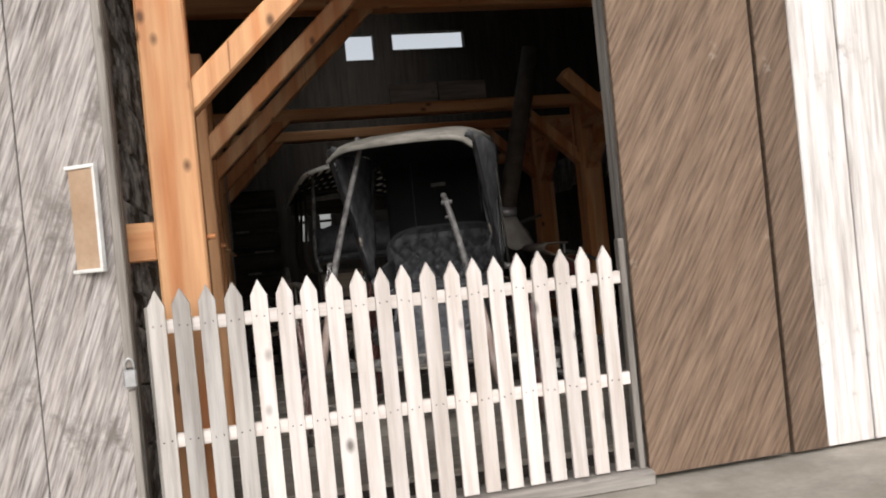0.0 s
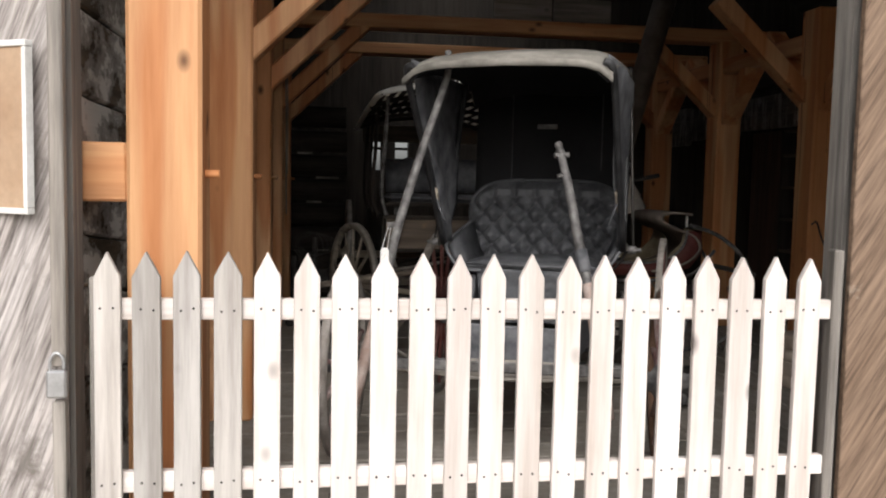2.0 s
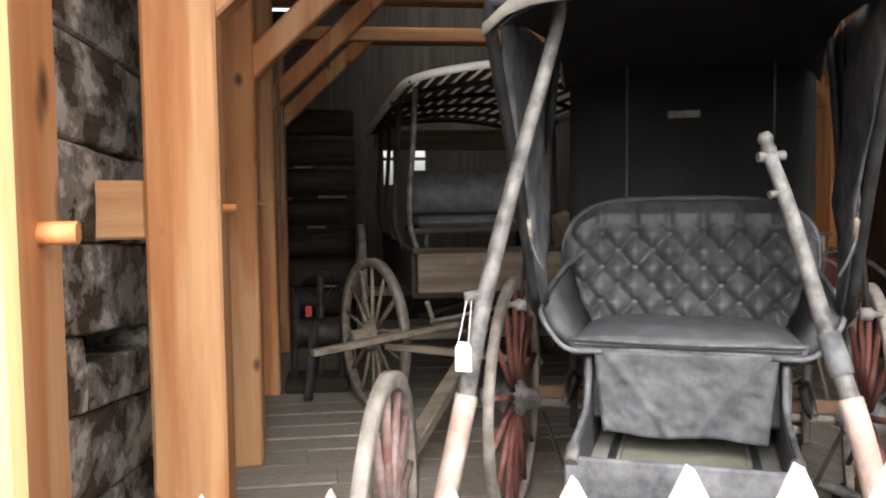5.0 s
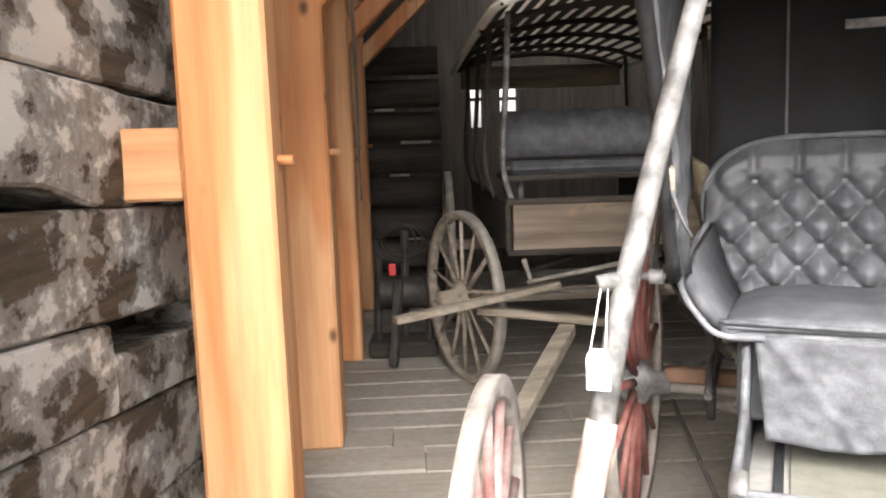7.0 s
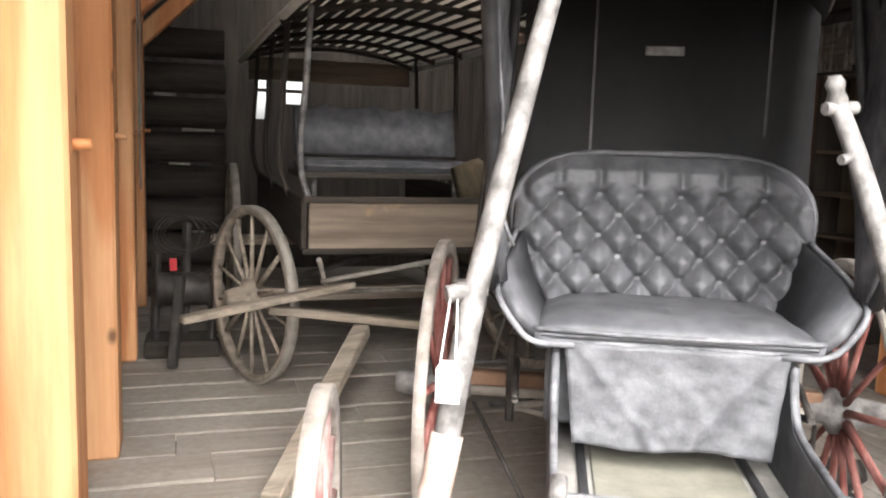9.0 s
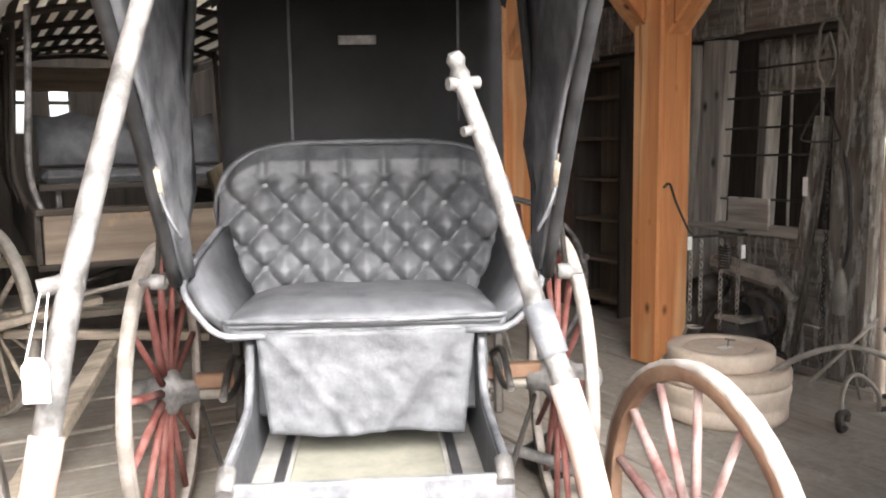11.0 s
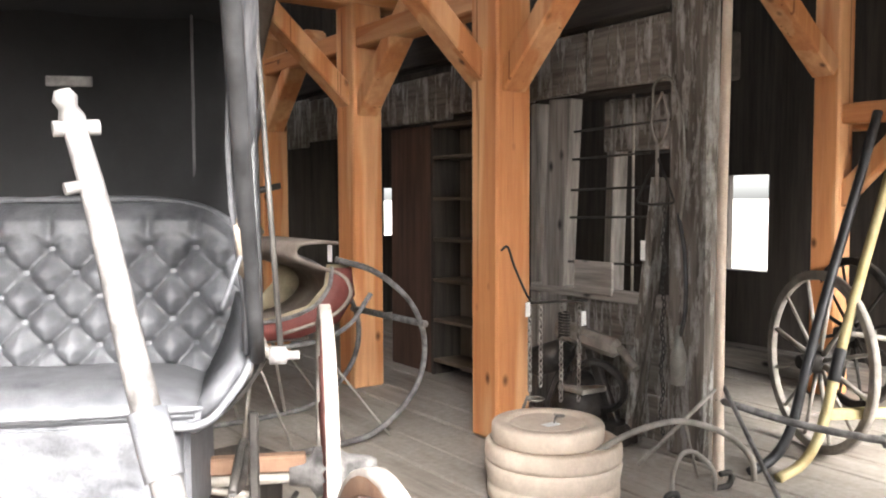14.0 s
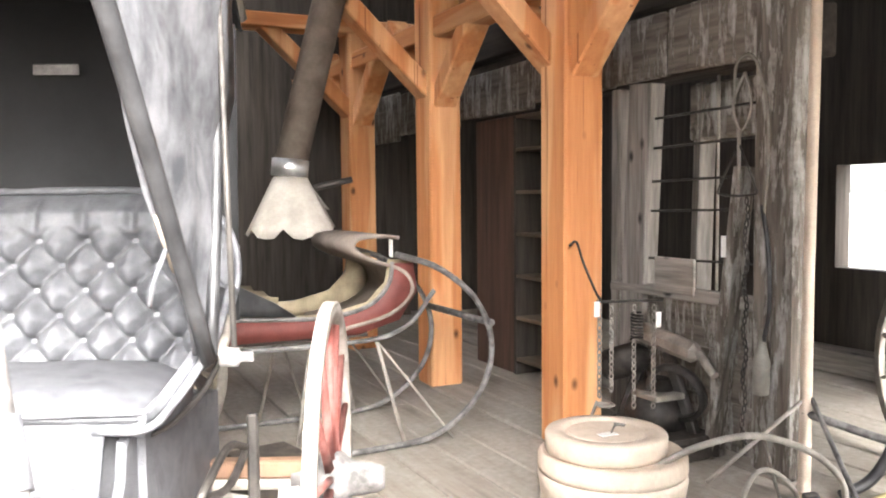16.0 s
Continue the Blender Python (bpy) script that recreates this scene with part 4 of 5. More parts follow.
# ---- red cutter sleigh ----
sl = thing("sleigh", "old dark red cutter sleigh with scrolled dash on thin runners", "sleigh", pose(2.87, 8.05, FZ))
for y in (-0.38, 0.38):
    part("runner", tube(bmesh.new(), bend([(-1.1, y, 0.02), (-0.4, y, 0.018), (0.3, y, 0.02), (0.62, y, 0.06), (0.86, y, 0.25), (0.93, y, 0.50), (0.84, y, 0.74), (0.62, y, 0.92), (0.38, y, 1.0)], 6), 0.017, 6), pale_shaft, sl, "grey bent-wood runner")
    for xa, xb in ((-0.8, -0.7), (-0.15, -0.05), (0.42, 0.3)):
        part("knee", tube(bmesh.new(), [(xa, y, 0.02), (xb, y * 0.8, 0.56)], 0.011, 6), dusty_iron, sl)
        part("stay", tube(bmesh.new(), [(xa + 0.28, y, 0.02), (xb, y * 0.8, 0.56)], 0.007, 6), dusty_iron, sl)
    part("side_rail", tube(bmesh.new(), bend([(-1.1, y * 0.85, 0.58), (0.1, y * 0.85, 0.56), (0.45, y * 0.85, 0.62), (0.62, y * 0.85, 0.80)], 5), 0.014, 6), pale_shaft, sl)
    low = [(-1.0, 0.60), (-0.3, 0.60), (0.2, 0.60), (0.42, 0.66), (0.52, 0.80), (0.5, 0.95)]
    up_ = [(-1.0, 0.75), (-0.3, 0.70), (0.05, 0.69), (0.26, 0.74), (0.36, 0.84), (0.38, 0.95)]
    part("side_panel", sheet([[(x, y * 0.86, z) for x, z in low], [(x, y * 0.88, z) for x, z in up_]], 0.02), maroon, sl, "dark red curved side panel")
    part("lining", sheet([[(x, y * 0.80, z + 0.015) for x, z in low], [(x - 0.01, y * 0.81, z + 0.02) for x, z in up_]], 0.012), tan_cloth, sl, "dusty tan inner lining")
    part("top_bead", strap_line(bmesh.new(), [(x, y * 0.88, z + 0.01) for x, z in up_], 0.012), pale_shaft, sl, "worn pale top moulding")
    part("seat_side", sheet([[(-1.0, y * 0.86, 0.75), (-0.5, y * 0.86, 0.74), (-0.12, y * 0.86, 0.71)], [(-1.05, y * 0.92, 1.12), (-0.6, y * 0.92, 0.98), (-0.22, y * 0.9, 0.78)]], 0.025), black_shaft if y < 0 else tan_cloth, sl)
part("cross_bar", tube(bmesh.new(), [(0.91, -0.42, 0.62), (0.91, 0.42, 0.62)], 0.02, 8), pale_shaft, sl)
part("sleigh_floor", box(-1.0, 0.25, -0.32, 0.32, 0.585, 0.61, 0.004), dark_wood("x"), sl)
part("sleigh_seat", sheet([[(-0.95 + 0.75 * k / 8, -0.3 + 0.6 * j / 6, 0.80 + 0.04 * math.sin(math.pi * k / 8) + 0.01 * math.sin(j * 2 + k)) for k in range(9)] for j in range(7)], 0.1), tan_cloth, sl, "dusty tan seat cushion")
part("sleigh_back", sheet([[(-1.0 - 0.12 * a, -0.33 + 0.66 * j / 6, 0.8 + 0.42 * a - 0.02 * abs(j - 3)) for j in range(7)] for a in (0, 0.5, 1)], 0.05), tan_cloth, sl)
dash = [(0.10, 0.64), (0.36, 0.70), (0.48, 0.80), (0.44, 0.90), (0.28, 0.96), (0.17, 1.02), (0.19, 1.085), (0.32, 1.10), (0.42, 1.09)]
part("dash", sheet([[(p.x, y, p.z) for p in bend([(a, 0, b) for a, b in dash], 4)] for y in (-0.34, -0.1, 0.1, 0.34)], 0.018), plain("worn_dash_board", (0.14, 0.11, 0.09), (0.26, 0.22, 0.19), 6, 0.7), sl, "scrolled dash board of worn grey-brown leather")
part("tag", box(0.395, 0.40, -0.30, -0.255, 0.98, 1.07, 0.002), white_paper, sl, "white paper tag")

# ---- tin chimney funnel ----
pipe = thing("stove_pipe", "long rusty tin pipe with a torn funnel hanging above the sleigh", "pipe", pose(3.02, 8.75, 0))
part("tube", tube(bmesh.new(), [(0.46, 0, 3.4), (0.0, 0, 1.64)], 0.10, 16, 0.10), plain("old_tin", (0.085, 0.066, 0.053), (0.17, 0.14, 0.115), 6, 0.7, 0.3, 0.4), pipe)
part("collar", tube(bmesh.new(), [(0.005, 0, 1.68), (-0.005, 0, 1.58)], 0.112, 16), steel, pipe, "grey tin collar")
rows = []
for a in range(6):
    f = a / 5
    rows.append([((0.10 + 0.17 * f) * math.cos(t), (0.10 + 0.17 * f) * math.sin(t), 1.58 - (0.34 - 0.17 * max(0, math.sin(t * 1.0 + 0.9)) ** 3 + 0.05 * noise.noise((t * 5, 0.3, 1.0))) * f) for t in [math.pi * (0.12 + 1.76 * k / 26) - 0.15 for k in range(27)]])
part("funnel", sheet(rows, 0.006), plain("pale_tin", (0.34, 0.31, 0.27), (0.48, 0.45, 0.40), 5, 0.8), pipe, "pale dented funnel with a torn edge")
part("handle", tube(bmesh.new(), [(0.1, -0.02, 1.5), (0.36, -0.1, 1.56)], 0.02, 8), dark_iron, pipe)

# ---- old cabin front along the east side ----
CX = 4.66
cab = thing("cabin_front", "weathered old cabin front with header boards and barred opening", "cabin wall")
y = 6.66
for w, top, low in ((0.62, 2.42, 2.085), (0.46, 2.41, 2.08), (0.9, 2.40, 2.07), (1.1, 2.36, 2.04), (1.2, 2.37, 2.0), (0.9, 2.4, 1.95)):
    part("header_board", box(CX - random.uniform(0, 0.025), CX + 0.03, y + 0.003, y + w - 0.003, low, top, 0.01, 0.008), hewn_wood("y", True), cab, "")
    y += w
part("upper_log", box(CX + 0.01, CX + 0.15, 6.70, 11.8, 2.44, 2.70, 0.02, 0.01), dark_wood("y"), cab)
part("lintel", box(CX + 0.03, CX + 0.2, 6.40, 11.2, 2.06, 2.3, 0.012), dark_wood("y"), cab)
part("corner_post", box(CX - 0.06, CX + 0.03, 6.38, 6.64, FZ, 2.95, 0.02, 0.008), hewn_wood("z", True), cab, "heavy weathered corner post")
part("corner_plank", beam(bmesh.new(), (CX - 0.08, 6.84, FZ), (CX - 0.05, 6.69, 1.58), 0.12, 0.05), hewn_wood("z", True), cab, "bleached leaning plank")
part("jamb", beam(bmesh.new(), (CX + 0.03, 7.60, FZ), (CX + 0.03, 7.49, 2.06), 0.1, 0.19), grey_wood("z"), cab)
part("jamb", beam(bmesh.new(), (CX + 0.35, 7.42, 0.5), (CX + 0.3, 7.32, 2.06), 0.09, 0.12), grey_wood("z"), cab)
part("jamb", box(CX + 0.02, CX + 0.12, 7.72, 7.80, FZ, 2.06, 0.008), grey_wood("z"), cab)
part("opening_lintel", box(CX + 0.25, CX + 0.33, 6.62, 7.4, 1.75, 2.05, 0.01), hewn_wood("y", True), cab)
part("sill_board", box(CX - 0.02, CX + 0.06, 6.65, 7.75, 0.90, 0.96, 0.006, 0.006), grey_wood("y"), cab)
for k in range(3):
    part("lower_plank", box(CX + 0.02, CX + 0.05, 6.64, 7.72, FZ + 0.02 + k * 0.245, FZ + 0.255 + k * 0.245, 0.006, 0.006), hewn_wood("y", True), cab)
part("patch_board", box(CX - 0.03, CX - 0.01, 7.05, 7.35, 0.93, 1.12, 0.004), grey_wood("y"), cab)
for z in (1.10, 1.36, 1.52, 1.70, 1.86):
    part("bar", tube(bmesh.new(), [(CX + 0.02, 6.65, z + 0.02), (CX + 0.02, 7.55, z)], 0.007, 6), dark_iron, cab, "rusty iron window bar")
part("bar", tube(bmesh.new(), [(CX + 0.1, 7.02, 0.95), (CX + 0.1, 7.02, 2.05)], 0.009, 6), dusty_iron, cab)

shelf = thing("tall_shelf", "tall dark open shelf unit leaning in the cabin front", "shelf", pose(CX + 0.05, 8.42, FZ))
part("side_board", box(0, 0.28, 0.0, 0.03, 0, 1.86, 0.004), dark_wood("z"), shelf)
part("side_board", box(0, 0.28, 0.52, 0.55, 0, 1.86, 0.004), dark_wood("z"), shelf)
part("back_board", box(0.25, 0.28, 0.03, 0.52, 0, 1.86, 0.0), wood("brown_shelf_wood", (0.16, 0.12, 0.09), (0.07, 0.055, 0.04), "z"), shelf)
for z in (0.1, 0.4, 0.7, 1.0, 1.3, 1.6, 1.83):
    part("shelf_board", box(0.0, 0.25, 0.03, 0.52, z, z + 0.025, 0.004), wood("brown_shelf_wood", (0.16, 0.12, 0.09), (0.07, 0.055, 0.04), "y"), shelf)
solid("cabin_door", box(CX + 0.06, CX + 0.10, 8.98, 9.55, FZ, 2.02, 0.008), wood("red_brown_door", (0.10, 0.055, 0.04), (0.045, 0.028, 0.02), "z"), "dark reddish plank door standing open", "door")
solid("baseboard", box(CX + 0.35, CX + 0.40, 6.7, 11.5, FZ, FZ + 0.14, 0.006), grey_wood("y"), "pale bottom plank along the cabin", "board", kind="structure")
solid("east_plinth", box(6.72, 6.95, 6.2, 9.2, FZ, FZ + 0.16, 0.01), grey_wood("y"), "pale timber plinth under the side window", "plinth", kind="structure")

# ---- stack of turned wooden patterns ----
disc = thing("wooden_pattern_stack", "stack of round pale turned wooden patterns on the floor", "wooden discs", pose(3.70, 6.49, FZ) @ Matrix.Diagonal((1.06, 1.06, 1.32, 1)))
part("lower_disc", lathe(bmesh.new(), [(0, 0), (0.255, 0), (0.275, 0.015), (0.275, 0.055), (0.265, 0.062), (0.275, 0.07), (0.285, 0.12), (0.28, 0.135), (0, 0.135)], 40), clay, disc)
part("middle_disc", lathe(bmesh.new(), [(0, 0.136), (0.28, 0.136), (0.285, 0.15), (0.283, 0.185), (0.27, 0.195), (0, 0.195)], 40), clay, disc)
part("upper_disc", lathe(bmesh.new(), [(0, 0.196), (0.225, 0.196), (0.232, 0.205), (0.232, 0.25), (0.225, 0.258), (0.165, 0.258), (0.16, 0.25), (0.15, 0.25), (0.145, 0.256), (0, 0.256)], 40, pose(-0.03, 0.0, 0)), clay, disc)
part("tag", box(-0.10, -0.03, -0.08, -0.04, 0.26, 0.263, 0.001), white_paper, disc, "white paper tag")
part("wire", strap_line(bmesh.new(), [(-0.05, -0.06, 0.265), (0.0, -0.02, 0.275), (0.06, 0.0, 0.265), (0.03, 0.03, 0.268)], 0.004), dusty_iron, disc)

# ---- things hung on the middle post ----
hang = thing("hanging_chain_tools", "rusty iron hooks and chains hung on the post", "chains", pose(4.1, 7.2, 0))
part("hook", strap_line(bmesh.new(), [(-0.09, 0.05, 1.20), (-0.06, 0.03, 1.22), (-0.04, 0.0, 1.12), (-0.01, -0.06, 0.98), (0.0, -0.09, 0.94)], 0.007), dark_iron, hang)
part("cross_rod", tube(bmesh.new(), [(-0.02, -0.08, 0.93), (0.26, -0.24, 0.94)], 0.008, 6), dark_iron, hang)
for cx, cy, top, n in ((0.0, -0.08, 0.92, 16), (0.05, -0.11, 0.92, 15), (0.14, -0.17, 0.90, 17), (0.22, -0.22, 0.90, 17)):
    bm = bmesh.new()
    for k in range(n):
        lathe(bm, [(0.014, -0.005), (0.019, 0), (0.014, 0.005), (0.009, 0), (0.014, -0.005)], 8, Matrix.Translation((cx, cy, top - 0.03 * k)) @ Matrix.Rotation(radians(90 * (k % 2)), 4, "Z") @ Matrix.Rotation(radians(90), 4, "X") @ Matrix.Diagonal((0.8, 1.25, 1, 1)))
    part("chain", bm, dusty_iron, hang)
part("coil_spring", tube(bmesh.new(), [(0.14 + 0.028 * math.cos(k * 0.9), -0.19 + 0.028 * math.sin(k * 0.9), 0.88 - 0.0022 * k) for k in range(60)], 0.006, 5), dark_iron, hang)
part("shackle_ring", lathe(bmesh.new(), [(0.04, -0.008), (0.052, 0), (0.04, 0.008), (0.03, 0), (0.04, -0.008)], 14, pose(0.02, -0.1, 0.42)), dusty_iron, hang)
part("lower_hook", strap_line(bmesh.new(), [(-0.02, -0.09, 0.44), (-0.06, -0.08, 0.34), (-0.09, -0.08, 0.27)], 0.009), dusty_iron, hang)
for x, y, z in ((-0.03, -0.10, 0.86), (0.225, -0.25, 0.81)):
    part("tag", box(x - 0.016, x + 0.016, y - 0.002, y + 0.002, z, z + 0.075, 0.001), white_paper, hang, "white paper tag")

mach = thing("hand_machine", "dusty iron hand-cranked workshop machine by the cabin front", "machine", pose(4.42, 7.05, FZ))
part("stand", beam(beam(bmesh.new(), (-0.1, 0.25, 0), (0.0, 0.1, 0.5), 0.05, 0.05), (0.1, -0.2, 0), (0.05, 0.0, 0.5), 0.05, 0.05), dark_iron, mach)
part("drum", lathe(bmesh.new(), [(0, -0.13), (0.07, -0.13), (0.085, -0.1), (0.085, 0.06), (0.06, 0.1), (0.03, 0.13), (0, 0.13)], 18, pose(-0.05, 0.2, 0.43, 70, 0, 30)), dark_iron, mach)
part("arm", beam(bmesh.new(), (-0.02, 0.2, 0.60), (0.05, -0.22, 0.52), 0.09, 0.10, 0.03), dusty_iron, mach)
part("arm_tip", tube(bmesh.new(), [(0.05, -0.22, 0.53), (0.04, -0.34, 0.44)], 0.022, 8), dusty_iron, mach)
part("flywheel", lathe(bmesh.new(), [(0.13, -0.02), (0.155, -0.02), (0.155, 0.02), (0.13, 0.02), (0.13, -0.02)], 24, pose(0.0, -0.12, 0.32, 0, 70, 20)), dark_iron, mach)
part("pan", box(-0.12, 0.06, -0.12, 0.08, 0.28, 0.31, 0.006), dusty_iron, mach)
part("base", box(-0.18, 0.18, -0.25, 0.32, 0.0, 0.12, 0.02), dark_wood("y"), mach)
part("housing", lathe(bmesh.new(), [(0, 0.12), (0.15, 0.12), (0.16, 0.2), (0.12, 0.3), (0.06, 0.36), (0, 0.36)], 16, pose(0.02, 0.05, 0)), dark_iron, mach)

# ---- gear hanging on the cabin corner ----
tack = thing("hanging_harness_irons", "old harness hooks, cord loop and chain on the corner post", "harness", pose(4.56, 6.62, 0))
part("cord_loop", strap_line(bmesh.new(), [(-0.03, 0.06, 1.9), (-0.05, 0.03, 2.04), (-0.04, -0.06, 2.06), (-0.04, -0.14, 1.85), (-0.04, -0.15, 1.55), (-0.04, -0.13, 1.35)], 0.008), hood_dust, tack)
part("cord_loop", strap_line(bmesh.new(), [(-0.04, -0.01, 2.0), (-0.05, -0.06, 1.85), (-0.05, 0.0, 1.74), (-0.05, 0.05, 1.86), (-0.04, -0.01, 2.0)], 0.007), dusty_iron, tack)
part("hook_rod", tube(bmesh.new(), [(-0.06, 0.0, 1.74), (-0.06, 0.0, 1.46)], 0.010, 6), dusty_iron, tack)
part("hook_frame", strap_line(bmesh.new(), [(-0.06, 0.0, 1.68), (-0.07, 0.10, 1.5), (-0.07, 0.10, 1.45), (-0.07, -0.10, 1.45), (-0.07, -0.10, 1.5), (-0.06, 0.0, 1.68)], 0.006), dark_iron, tack)
bm = bmesh.new()
for k in range(34):
    lathe(bm, [(0.013, -0.005), (0.018, 0), (0.013, 0.005), (0.008, 0), (0.013, -0.005)], 7, Matrix.Translation((-0.05 + 0.01 * math.sin(k), -0.04, 1.42 - 0.034 * k)) @ Matrix.Rotation(radians(90 * (k % 2)), 4, "Z") @ Matrix.Rotation(radians(90), 4, "X") @ Matrix.Diagonal((0.8, 1.3, 1, 1)))
part("chain", bm, dark_iron, tack)
part("strap", strap_line(bmesh.new(), [(-0.04, -0.12, 1.4), (-0.05, -0.17, 1.2), (-0.05, -0.18, 0.95), (-0.05, -0.15, 0.8)], 0.011), black_shaft, tack)
part("bottle", lathe(bmesh.new(), [(0, 0.55), (0.035, 0.56), (0.04, 0.7), (0.02, 0.78), (0.012, 0.85), (0, 0.85)], 10, pose(-0.05, -0.14, 0)), hood_dust, tack)
part("tag", box(-0.075, -0.071, 0.06, 0.09, 1.16, 1.26, 0.001), white_paper, tack, "white paper tag")

# ---- iron arch and tall rod of a hay tool ----
arch = thing("iron_arch_frame", "bare iron arch with scrolled feet standing on the floor", "iron frame", pose(4.1, 6.12, FZ))
part("arch_bar", tube(bmesh.new(), bend([(-0.42, 0.16, 0.22), (-0.2, 0.1, 0.31), (0.05, 0.05, 0.335), (0.3, 0.0, 0.25), (0.46, -0.02, 0.12), (0.5, -0.02, 0.0)], 6), 0.014, 8), dusty_iron, arch)
part("inner_arch", tube(bmesh.new(), bend([(-0.12, -0.08, 0.0), (-0.1, -0.04, 0.12), (0.0, 0.0, 0.2), (0.12, 0.02, 0.19), (0.22, 0.0, 0.1), (0.24, 0.0, 0.0)], 5), 0.011, 8), dusty_iron, arch)
part("scroll_foot", strap_line(bmesh.new(), [(-0.12, -0.08, 0.01), (-0.19, -0.1, 0.02), (-0.2, -0.1, 0.09), (-0.14, -0.1, 0.09), (-0.14, -0.1, 0.05)], 0.014), dark_iron, arch)
part("scroll_foot", strap_line(bmesh.new(), [(0.24, 0.0, 0.01), (0.31, -0.02, 0.02), (0.32, -0.02, 0.07), (0.27, 0, 0.07)], 0.014), dark_iron, arch)

tool = thing("long_handled_rake_frame", "tall pale wooden pole on a braced iron and wood frame", "farm tool", pose(4.55, 6.27, FZ))
part("pole", tube(bmesh.new(), bend([(0.06, 0.02, 2.9), (0.03, 0.02, 1.2), (0.0, 0.0, 0.45), (-0.06, -0.05, 0.06), (-0.09, -0.07, 0.02)], 5), 0.022, 8, 0.028), clay, tool, "pale turned pole")
part("draw_bar", tube(bmesh.new(), bend([(-0.02, 0.0, 0.36), (0.2, -0.35, 0.27), (0.45, -0.75, 0.24), (0.9, -1.05, 0.26)], 4), 0.018, 8), pale_shaft, tool)
part("bar_tip", lathe(bmesh.new(), [(0, -0.06), (0.03, -0.05), (0.035, 0), (0.025, 0.05), (0, 0.06)], 10, pose(0.38, -0.64, 0.245, 80, 0, 30)), pale_shaft, tool)
part("stay", tube(bmesh.new(), [(0.0, 0, 0.42), (-0.55, 0.0, 0.14)], 0.009, 6), dusty_iron, tool)
part("stay", tube(bmesh.new(), [(0.01, -0.02, 0.42), (-0.15, -0.45, 0.0)], 0.011, 6), pale_shaft, tool)
part("stay", tube(bmesh.new(), [(-0.25, 0.0, 0.30), (-0.17, -0.02, 0.02)], 0.007, 6), dusty_iron, tool)

# ---- two-wheeled cart with a yellow shaft ----
cart = thing("cart", "grey-wheeled cart with a curved yellow and black shaft", "cart", pose(5.26, 6.2, FZ))
wheel(cart, pose(0, 0, 0.47, 0, 0, -26), 0.47, 12, dusty_iron, dusty_iron, dusty_iron, dark_iron, 0.03, 0.06)
wheel(cart, pose(1.05, 0.42, 0.47, 0, 0, -26), 0.47, 12, dark_iron, dark_iron, dark_iron, dark_iron, 0.03, 0.06)
part("axle", tube(bmesh.new(), [(0, 0, 0.47), (1.05, 0.42, 0.47)], 0.02, 8), dark_iron, cart)
Y_PTS = [(-0.60, -0.18, 0.02), (-0.47, -0.22, 0.08), (-0.38, -0.25, 0.22), (-0.28, -0.26, 0.50), (-0.14, -0.26, 0.82), (0.12, -0.26, 1.36), (0.3, -0.26, 1.75)]
line = bend(Y_PTS, 6)
sh = part("yellow_shaft", tube(bmesh.new(), line[:32], 0.024, 8), yellow_paint, cart, "yellow painted curved shaft")
part("black_sleeve", tube(bmesh.new(), line[17:21], 0.029, 8), black_shaft, sh, "black iron sleeve")
part("shaft_lug", tube(bmesh.new(), [(-0.17, -0.26, 0.72), (-0.03, -0.27, 0.73)], 0.012, 6), dark_iron, sh)
part("black_shaft", tube(bmesh.new(), [(p.x - 0.03, p.y + 0.13, p.z) for p in line], 0.024, 8), black_shaft, cart, "black shaft beside the yellow one")
part("yellow_bar", beam(bmesh.new(), (-0.36, -0.25, 0.30), (0.6, -0.62, 0.26), 0.045, 0.05), yellow_paint, cart)
part("cart_rail", tube(bmesh.new(), bend([(0.1, -0.1, 0.62), (0.5, -0.35, 0.55), (0.9, -0.55, 0.5)], 4), 0.014, 6), dusty_iron, cart)
for z in (0.75, 0.9, 1.05):
    part("spring_leaf", strap_line(bmesh.new(), [(0.25, -0.3, z), (0.5, -0.38, z - 0.04), (0.9, -0.5, z + 0.03)], 0.012), dark_iron, cart)

# ---- clutter on the floor beside the buggy ----
block = solid("dark_wooden_block", box(-0.13, 0.13, -0.12, 0.12, 0, 0.36, 0.012, 0.006), dark_wood("z"), "dark square wooden block on the floor", "block", m=pose(2.35, 6.75, FZ, 0, 0, 12))
hobby = thing("iron_casting", "black rusted iron casting lying on the planks", "casting", pose(2.62, 6.35, FZ))
part("casting_body", lathe(bmesh.new(), [(0, -0.16), (0.05, -0.15), (0.06, -0.05), (0.085, 0.03), (0.06, 0.12), (0.04, 0.17), (0, 0.18)], 12, pose(0, 0, 0.09, 62, 0, 35)), dark_iron, hobby)
part("casting_foot", box(-0.14, 0.10, -0.12, 0.06, 0, 0.07, 0.02), dark_iron, hobby)
part("tag", box(-0.13, -0.09, -0.17, -0.165, 0.12, 0.2, 0.001), white_paper, hobby, "white paper tag")
solid("loose_pole", tube(bmesh.new(), bend([(1.95, 6.35, FZ + 0.19), (2.25, 6.2, FZ + 0.2), (2.5, 6.05, FZ + 0.1), (2.52, 6.0, FZ + 0.03)], 4), 0.022, 8), pale_shaft, "pale bent wooden pole lying near the wheel", "pole")
solid("cast_iron_tool", beam(bmesh.new(), (0.25, 8.6, FZ + 0.02), (0.30, 8.75, FZ + 0.52), 0.05, 0.06, 0.01), dark_iron, "dark iron tool leaning behind the posts", "tool")
rope = thing("hanging_rope", "thin rope hanging on the post face", "rope", pose(0.075, 8.9, 0))
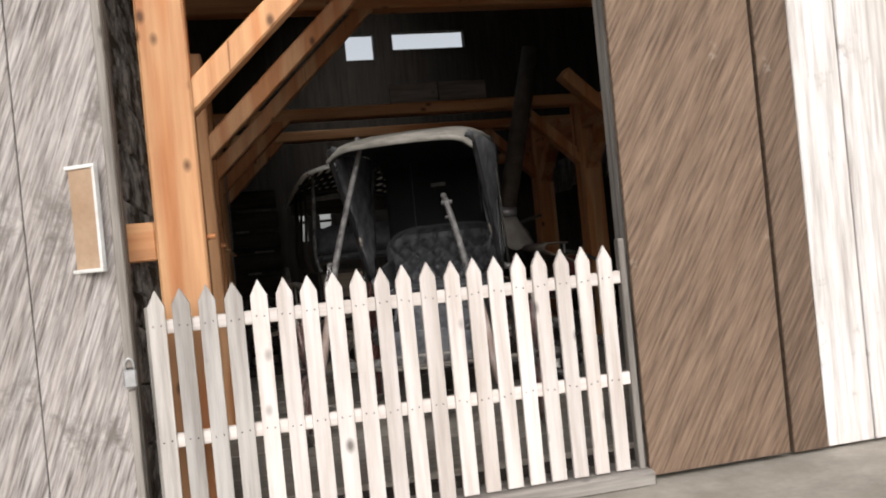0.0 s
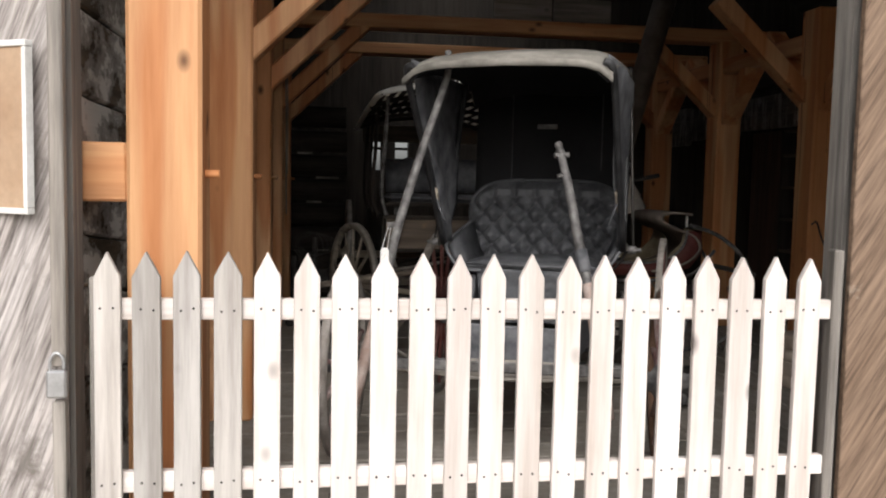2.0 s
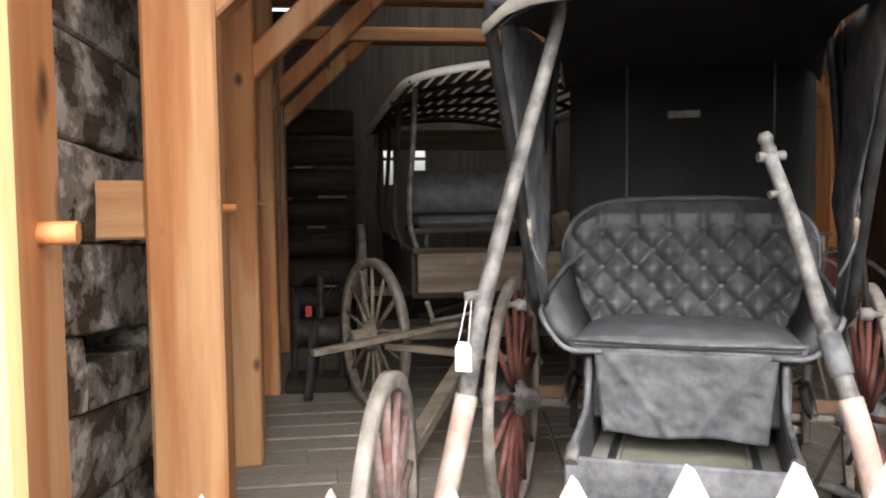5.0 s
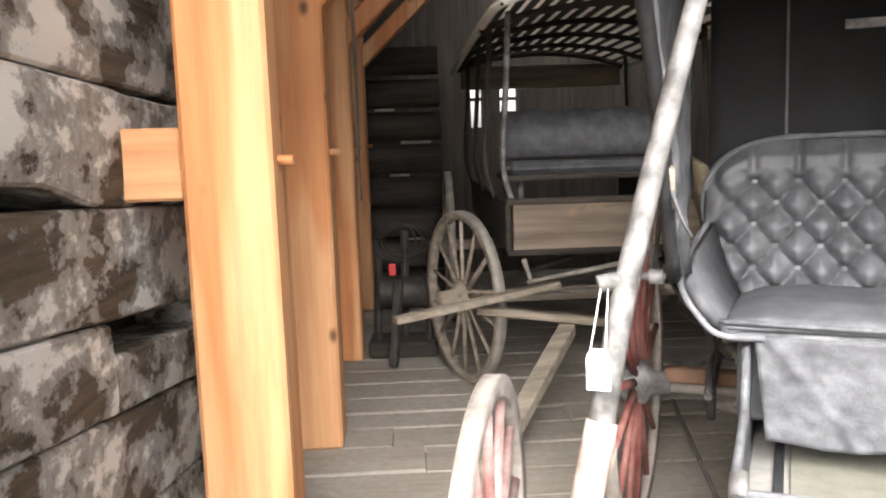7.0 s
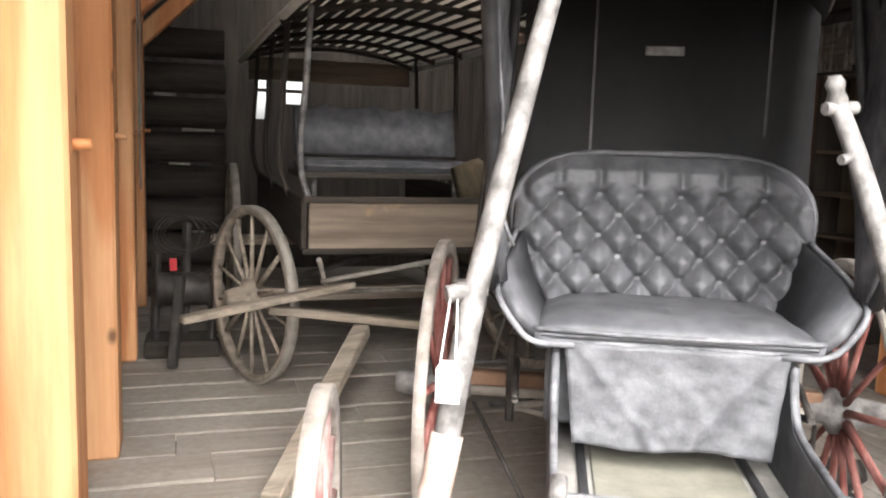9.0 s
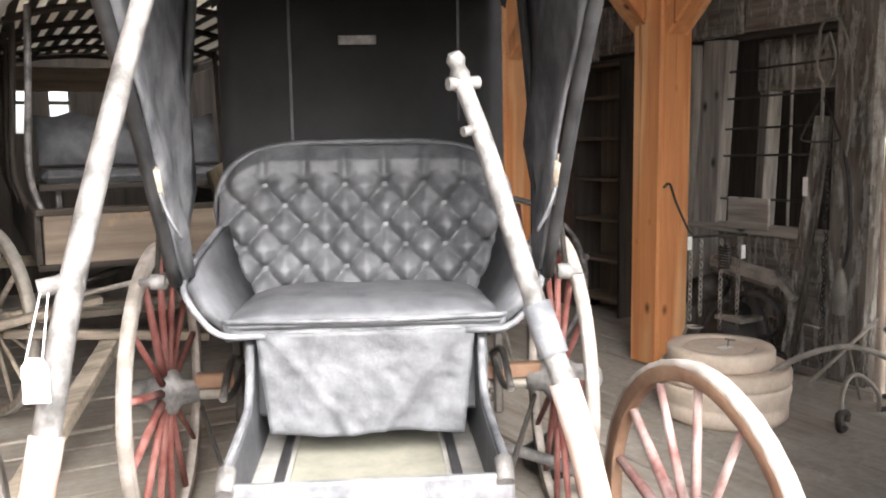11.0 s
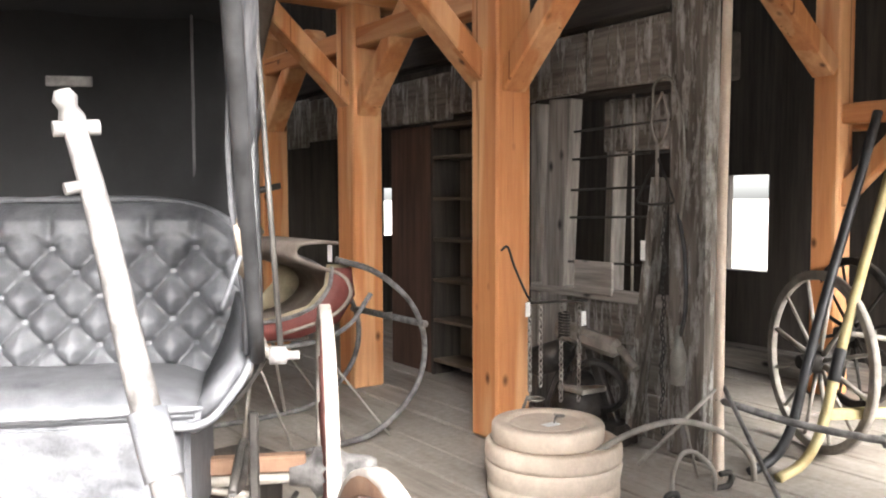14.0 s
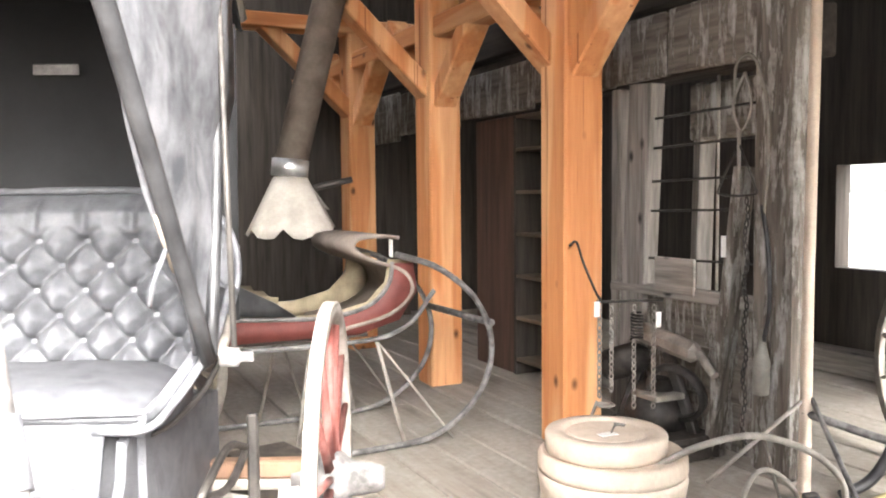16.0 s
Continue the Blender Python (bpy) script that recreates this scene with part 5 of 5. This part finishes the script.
part("cord", strap_line(bmesh.new(), [(0, 0, 2.5), (0.01, -0.03, 2.1), (0.012, -0.02, 1.6), (0.015, 0.0, 1.15)], 0.006), hood_dust, rope)
part("cord", strap_line(bmesh.new(), [(0.02, -0.12, 2.5), (0.03, -0.14, 2.0), (0.025, -0.12, 1.5)], 0.005), hood_dust, rope)

# ---- pieces of walls and floor, last ----
ww = bpy.data.objects["wall_west"]
# joints between the hewn logs: height at y = 5.3 and slope along the wall
JOINTS = [(0.05, -0.02), (0.36, -0.10), (0.64, -0.14), (0.93, -0.15), (1.145, -0.11), (1.40, -0.06), (1.68, -0.025), (1.98, 0.0), (2.27, 0.0), (2.56, 0.0), (2.85, 0.0), (3.14, 0.0), (3.38, 0.0)]
CUTS = {3: [(4.14, 5.79, 0.0), (5.79, 6.62, 0.085), (6.62, 9.3, 0.0), (9.3, 12.2, 0.0)]}


def joint(j, y):
    h, slope = JOINTS[j]
    return h + slope * (min(y, 7.2) - 5.3)


for row in range(len(JOINTS) - 1):
    first = random.uniform(7.0, 9.4)
    for ya, yb, dip in CUTS.get(row, [(4.14, first, 0.0), (first, 12.2, 0.0)]):
        bm = bmesh.new()
        rings = []
        n = max(6, int((yb - ya) * 9))
        for k in range(n + 1):
            y = ya + 0.003 + (yb - ya - 0.006) * k / n
            z0 = joint(row, y) + (0.05 * max(0.0, min(1.0, (5.75 - y) * 4)) if row == 5 else 0.006)
            z1 = joint(row + 1, y) - dip - (0.012 if row == 5 and 6.0 < y < 6.5 else 0.0)
            o = [(-0.555, z0), (-0.342, z0), (-0.331, z0 + 0.008)] + [(-0.329, z0 + (z1 - z0) * f) for f in (0.25, 0.5, 0.75)] + [(-0.331, z1 - 0.008), (-0.342, z1), (-0.555, z1)]
            rings.append([bm.verts.new((u + (0.008 * noise.noise((row * 3.7, y * 3.1, w * 7)) if u > -0.5 else 0), y, w + (0.006 * noise.noise((y * 3.0, row + 0.5 * (c > 4), 2.2)) if 0 < c < 8 else 0))) for c, (u, w) in enumerate(o)])
        for a, b in zip(rings, rings[1:]):
            for j in range(len(a)):
                jj = (j + 1) % len(a)
                bm.faces.new((a[j], a[jj], b[jj], b[j]))
        bm.faces.new(rings[0]), bm.faces.new(list(reversed(rings[-1])))
        part("log", bm, hewn_wood("y"), ww)

fl = bpy.data.objects["floor"]


def plank(x0, x1, y0, y1, along):
    """A worn plank with ragged long edges."""
    dz = random.uniform(-0.006, 0.003)
    n = 10
    bm = bmesh.new()
    seed = random.uniform(0, 50)
    rings = []
    for k in range(n + 1):
        f = k / n
        if along == "x":
            p = x0 + (x1 - x0) * f
            a = y0 + 0.005 + 0.006 * noise.noise((p * 2.5, seed, 0))
            b = y1 - 0.005 + 0.006 * noise.noise((p * 2.5, seed, 5))
            prof = [(p, a, -0.034), (p, a, -0.006), (p, a + 0.007, 0), (p, b - 0.007, 0), (p, b, -0.006), (p, b, -0.034)]
        else:
            p = y0 + (y1 - y0) * f
            a = x0 + 0.005 + 0.006 * noise.noise((p * 2.5, seed, 0))
            b = x1 - 0.005 + 0.006 * noise.noise((p * 2.5, seed, 5))
            prof = [(a, p, -0.034), (a, p, -0.006), (a + 0.007, p, 0), (b - 0.007, p, 0), (b, p, -0.006), (b, p, -0.034)]
        sag = 0.004 * noise.noise((p * 1.3, seed, 9))
        rings.append([bm.verts.new((u, v, FZ + dz + w + sag)) for u, v, w in prof])
    for a, b in zip(rings, rings[1:]):
        for j in range(6):
            bm.faces.new((a[j], a[(j + 1) % 6], b[(j + 1) % 6], b[j]))
    bm.faces.new(rings[0]), bm.faces.new(list(reversed(rings[-1])))
    part("plank", bm, floor_wood(along), fl)


SPLIT = 2.35
y = 4.13
while y < 12.1:
    w = min(random.uniform(0.21, 0.31), 12.18 - y)
    cut = random.uniform(0.2, 1.9)
    plank(-0.55, cut, y, y + w, "x"), plank(cut + 0.004, SPLIT - 0.004, y, y + w, "x")
    y += w
x = SPLIT
while x < 6.85:
    w = min(random.uniform(0.22, 0.33), 6.94 - x)
    cut = random.uniform(5.2, 8.8)
    plank(x, x + w, 4.13, cut, "y"), plank(x, x + w, cut + 0.006, 12.18, "y")
    x += w
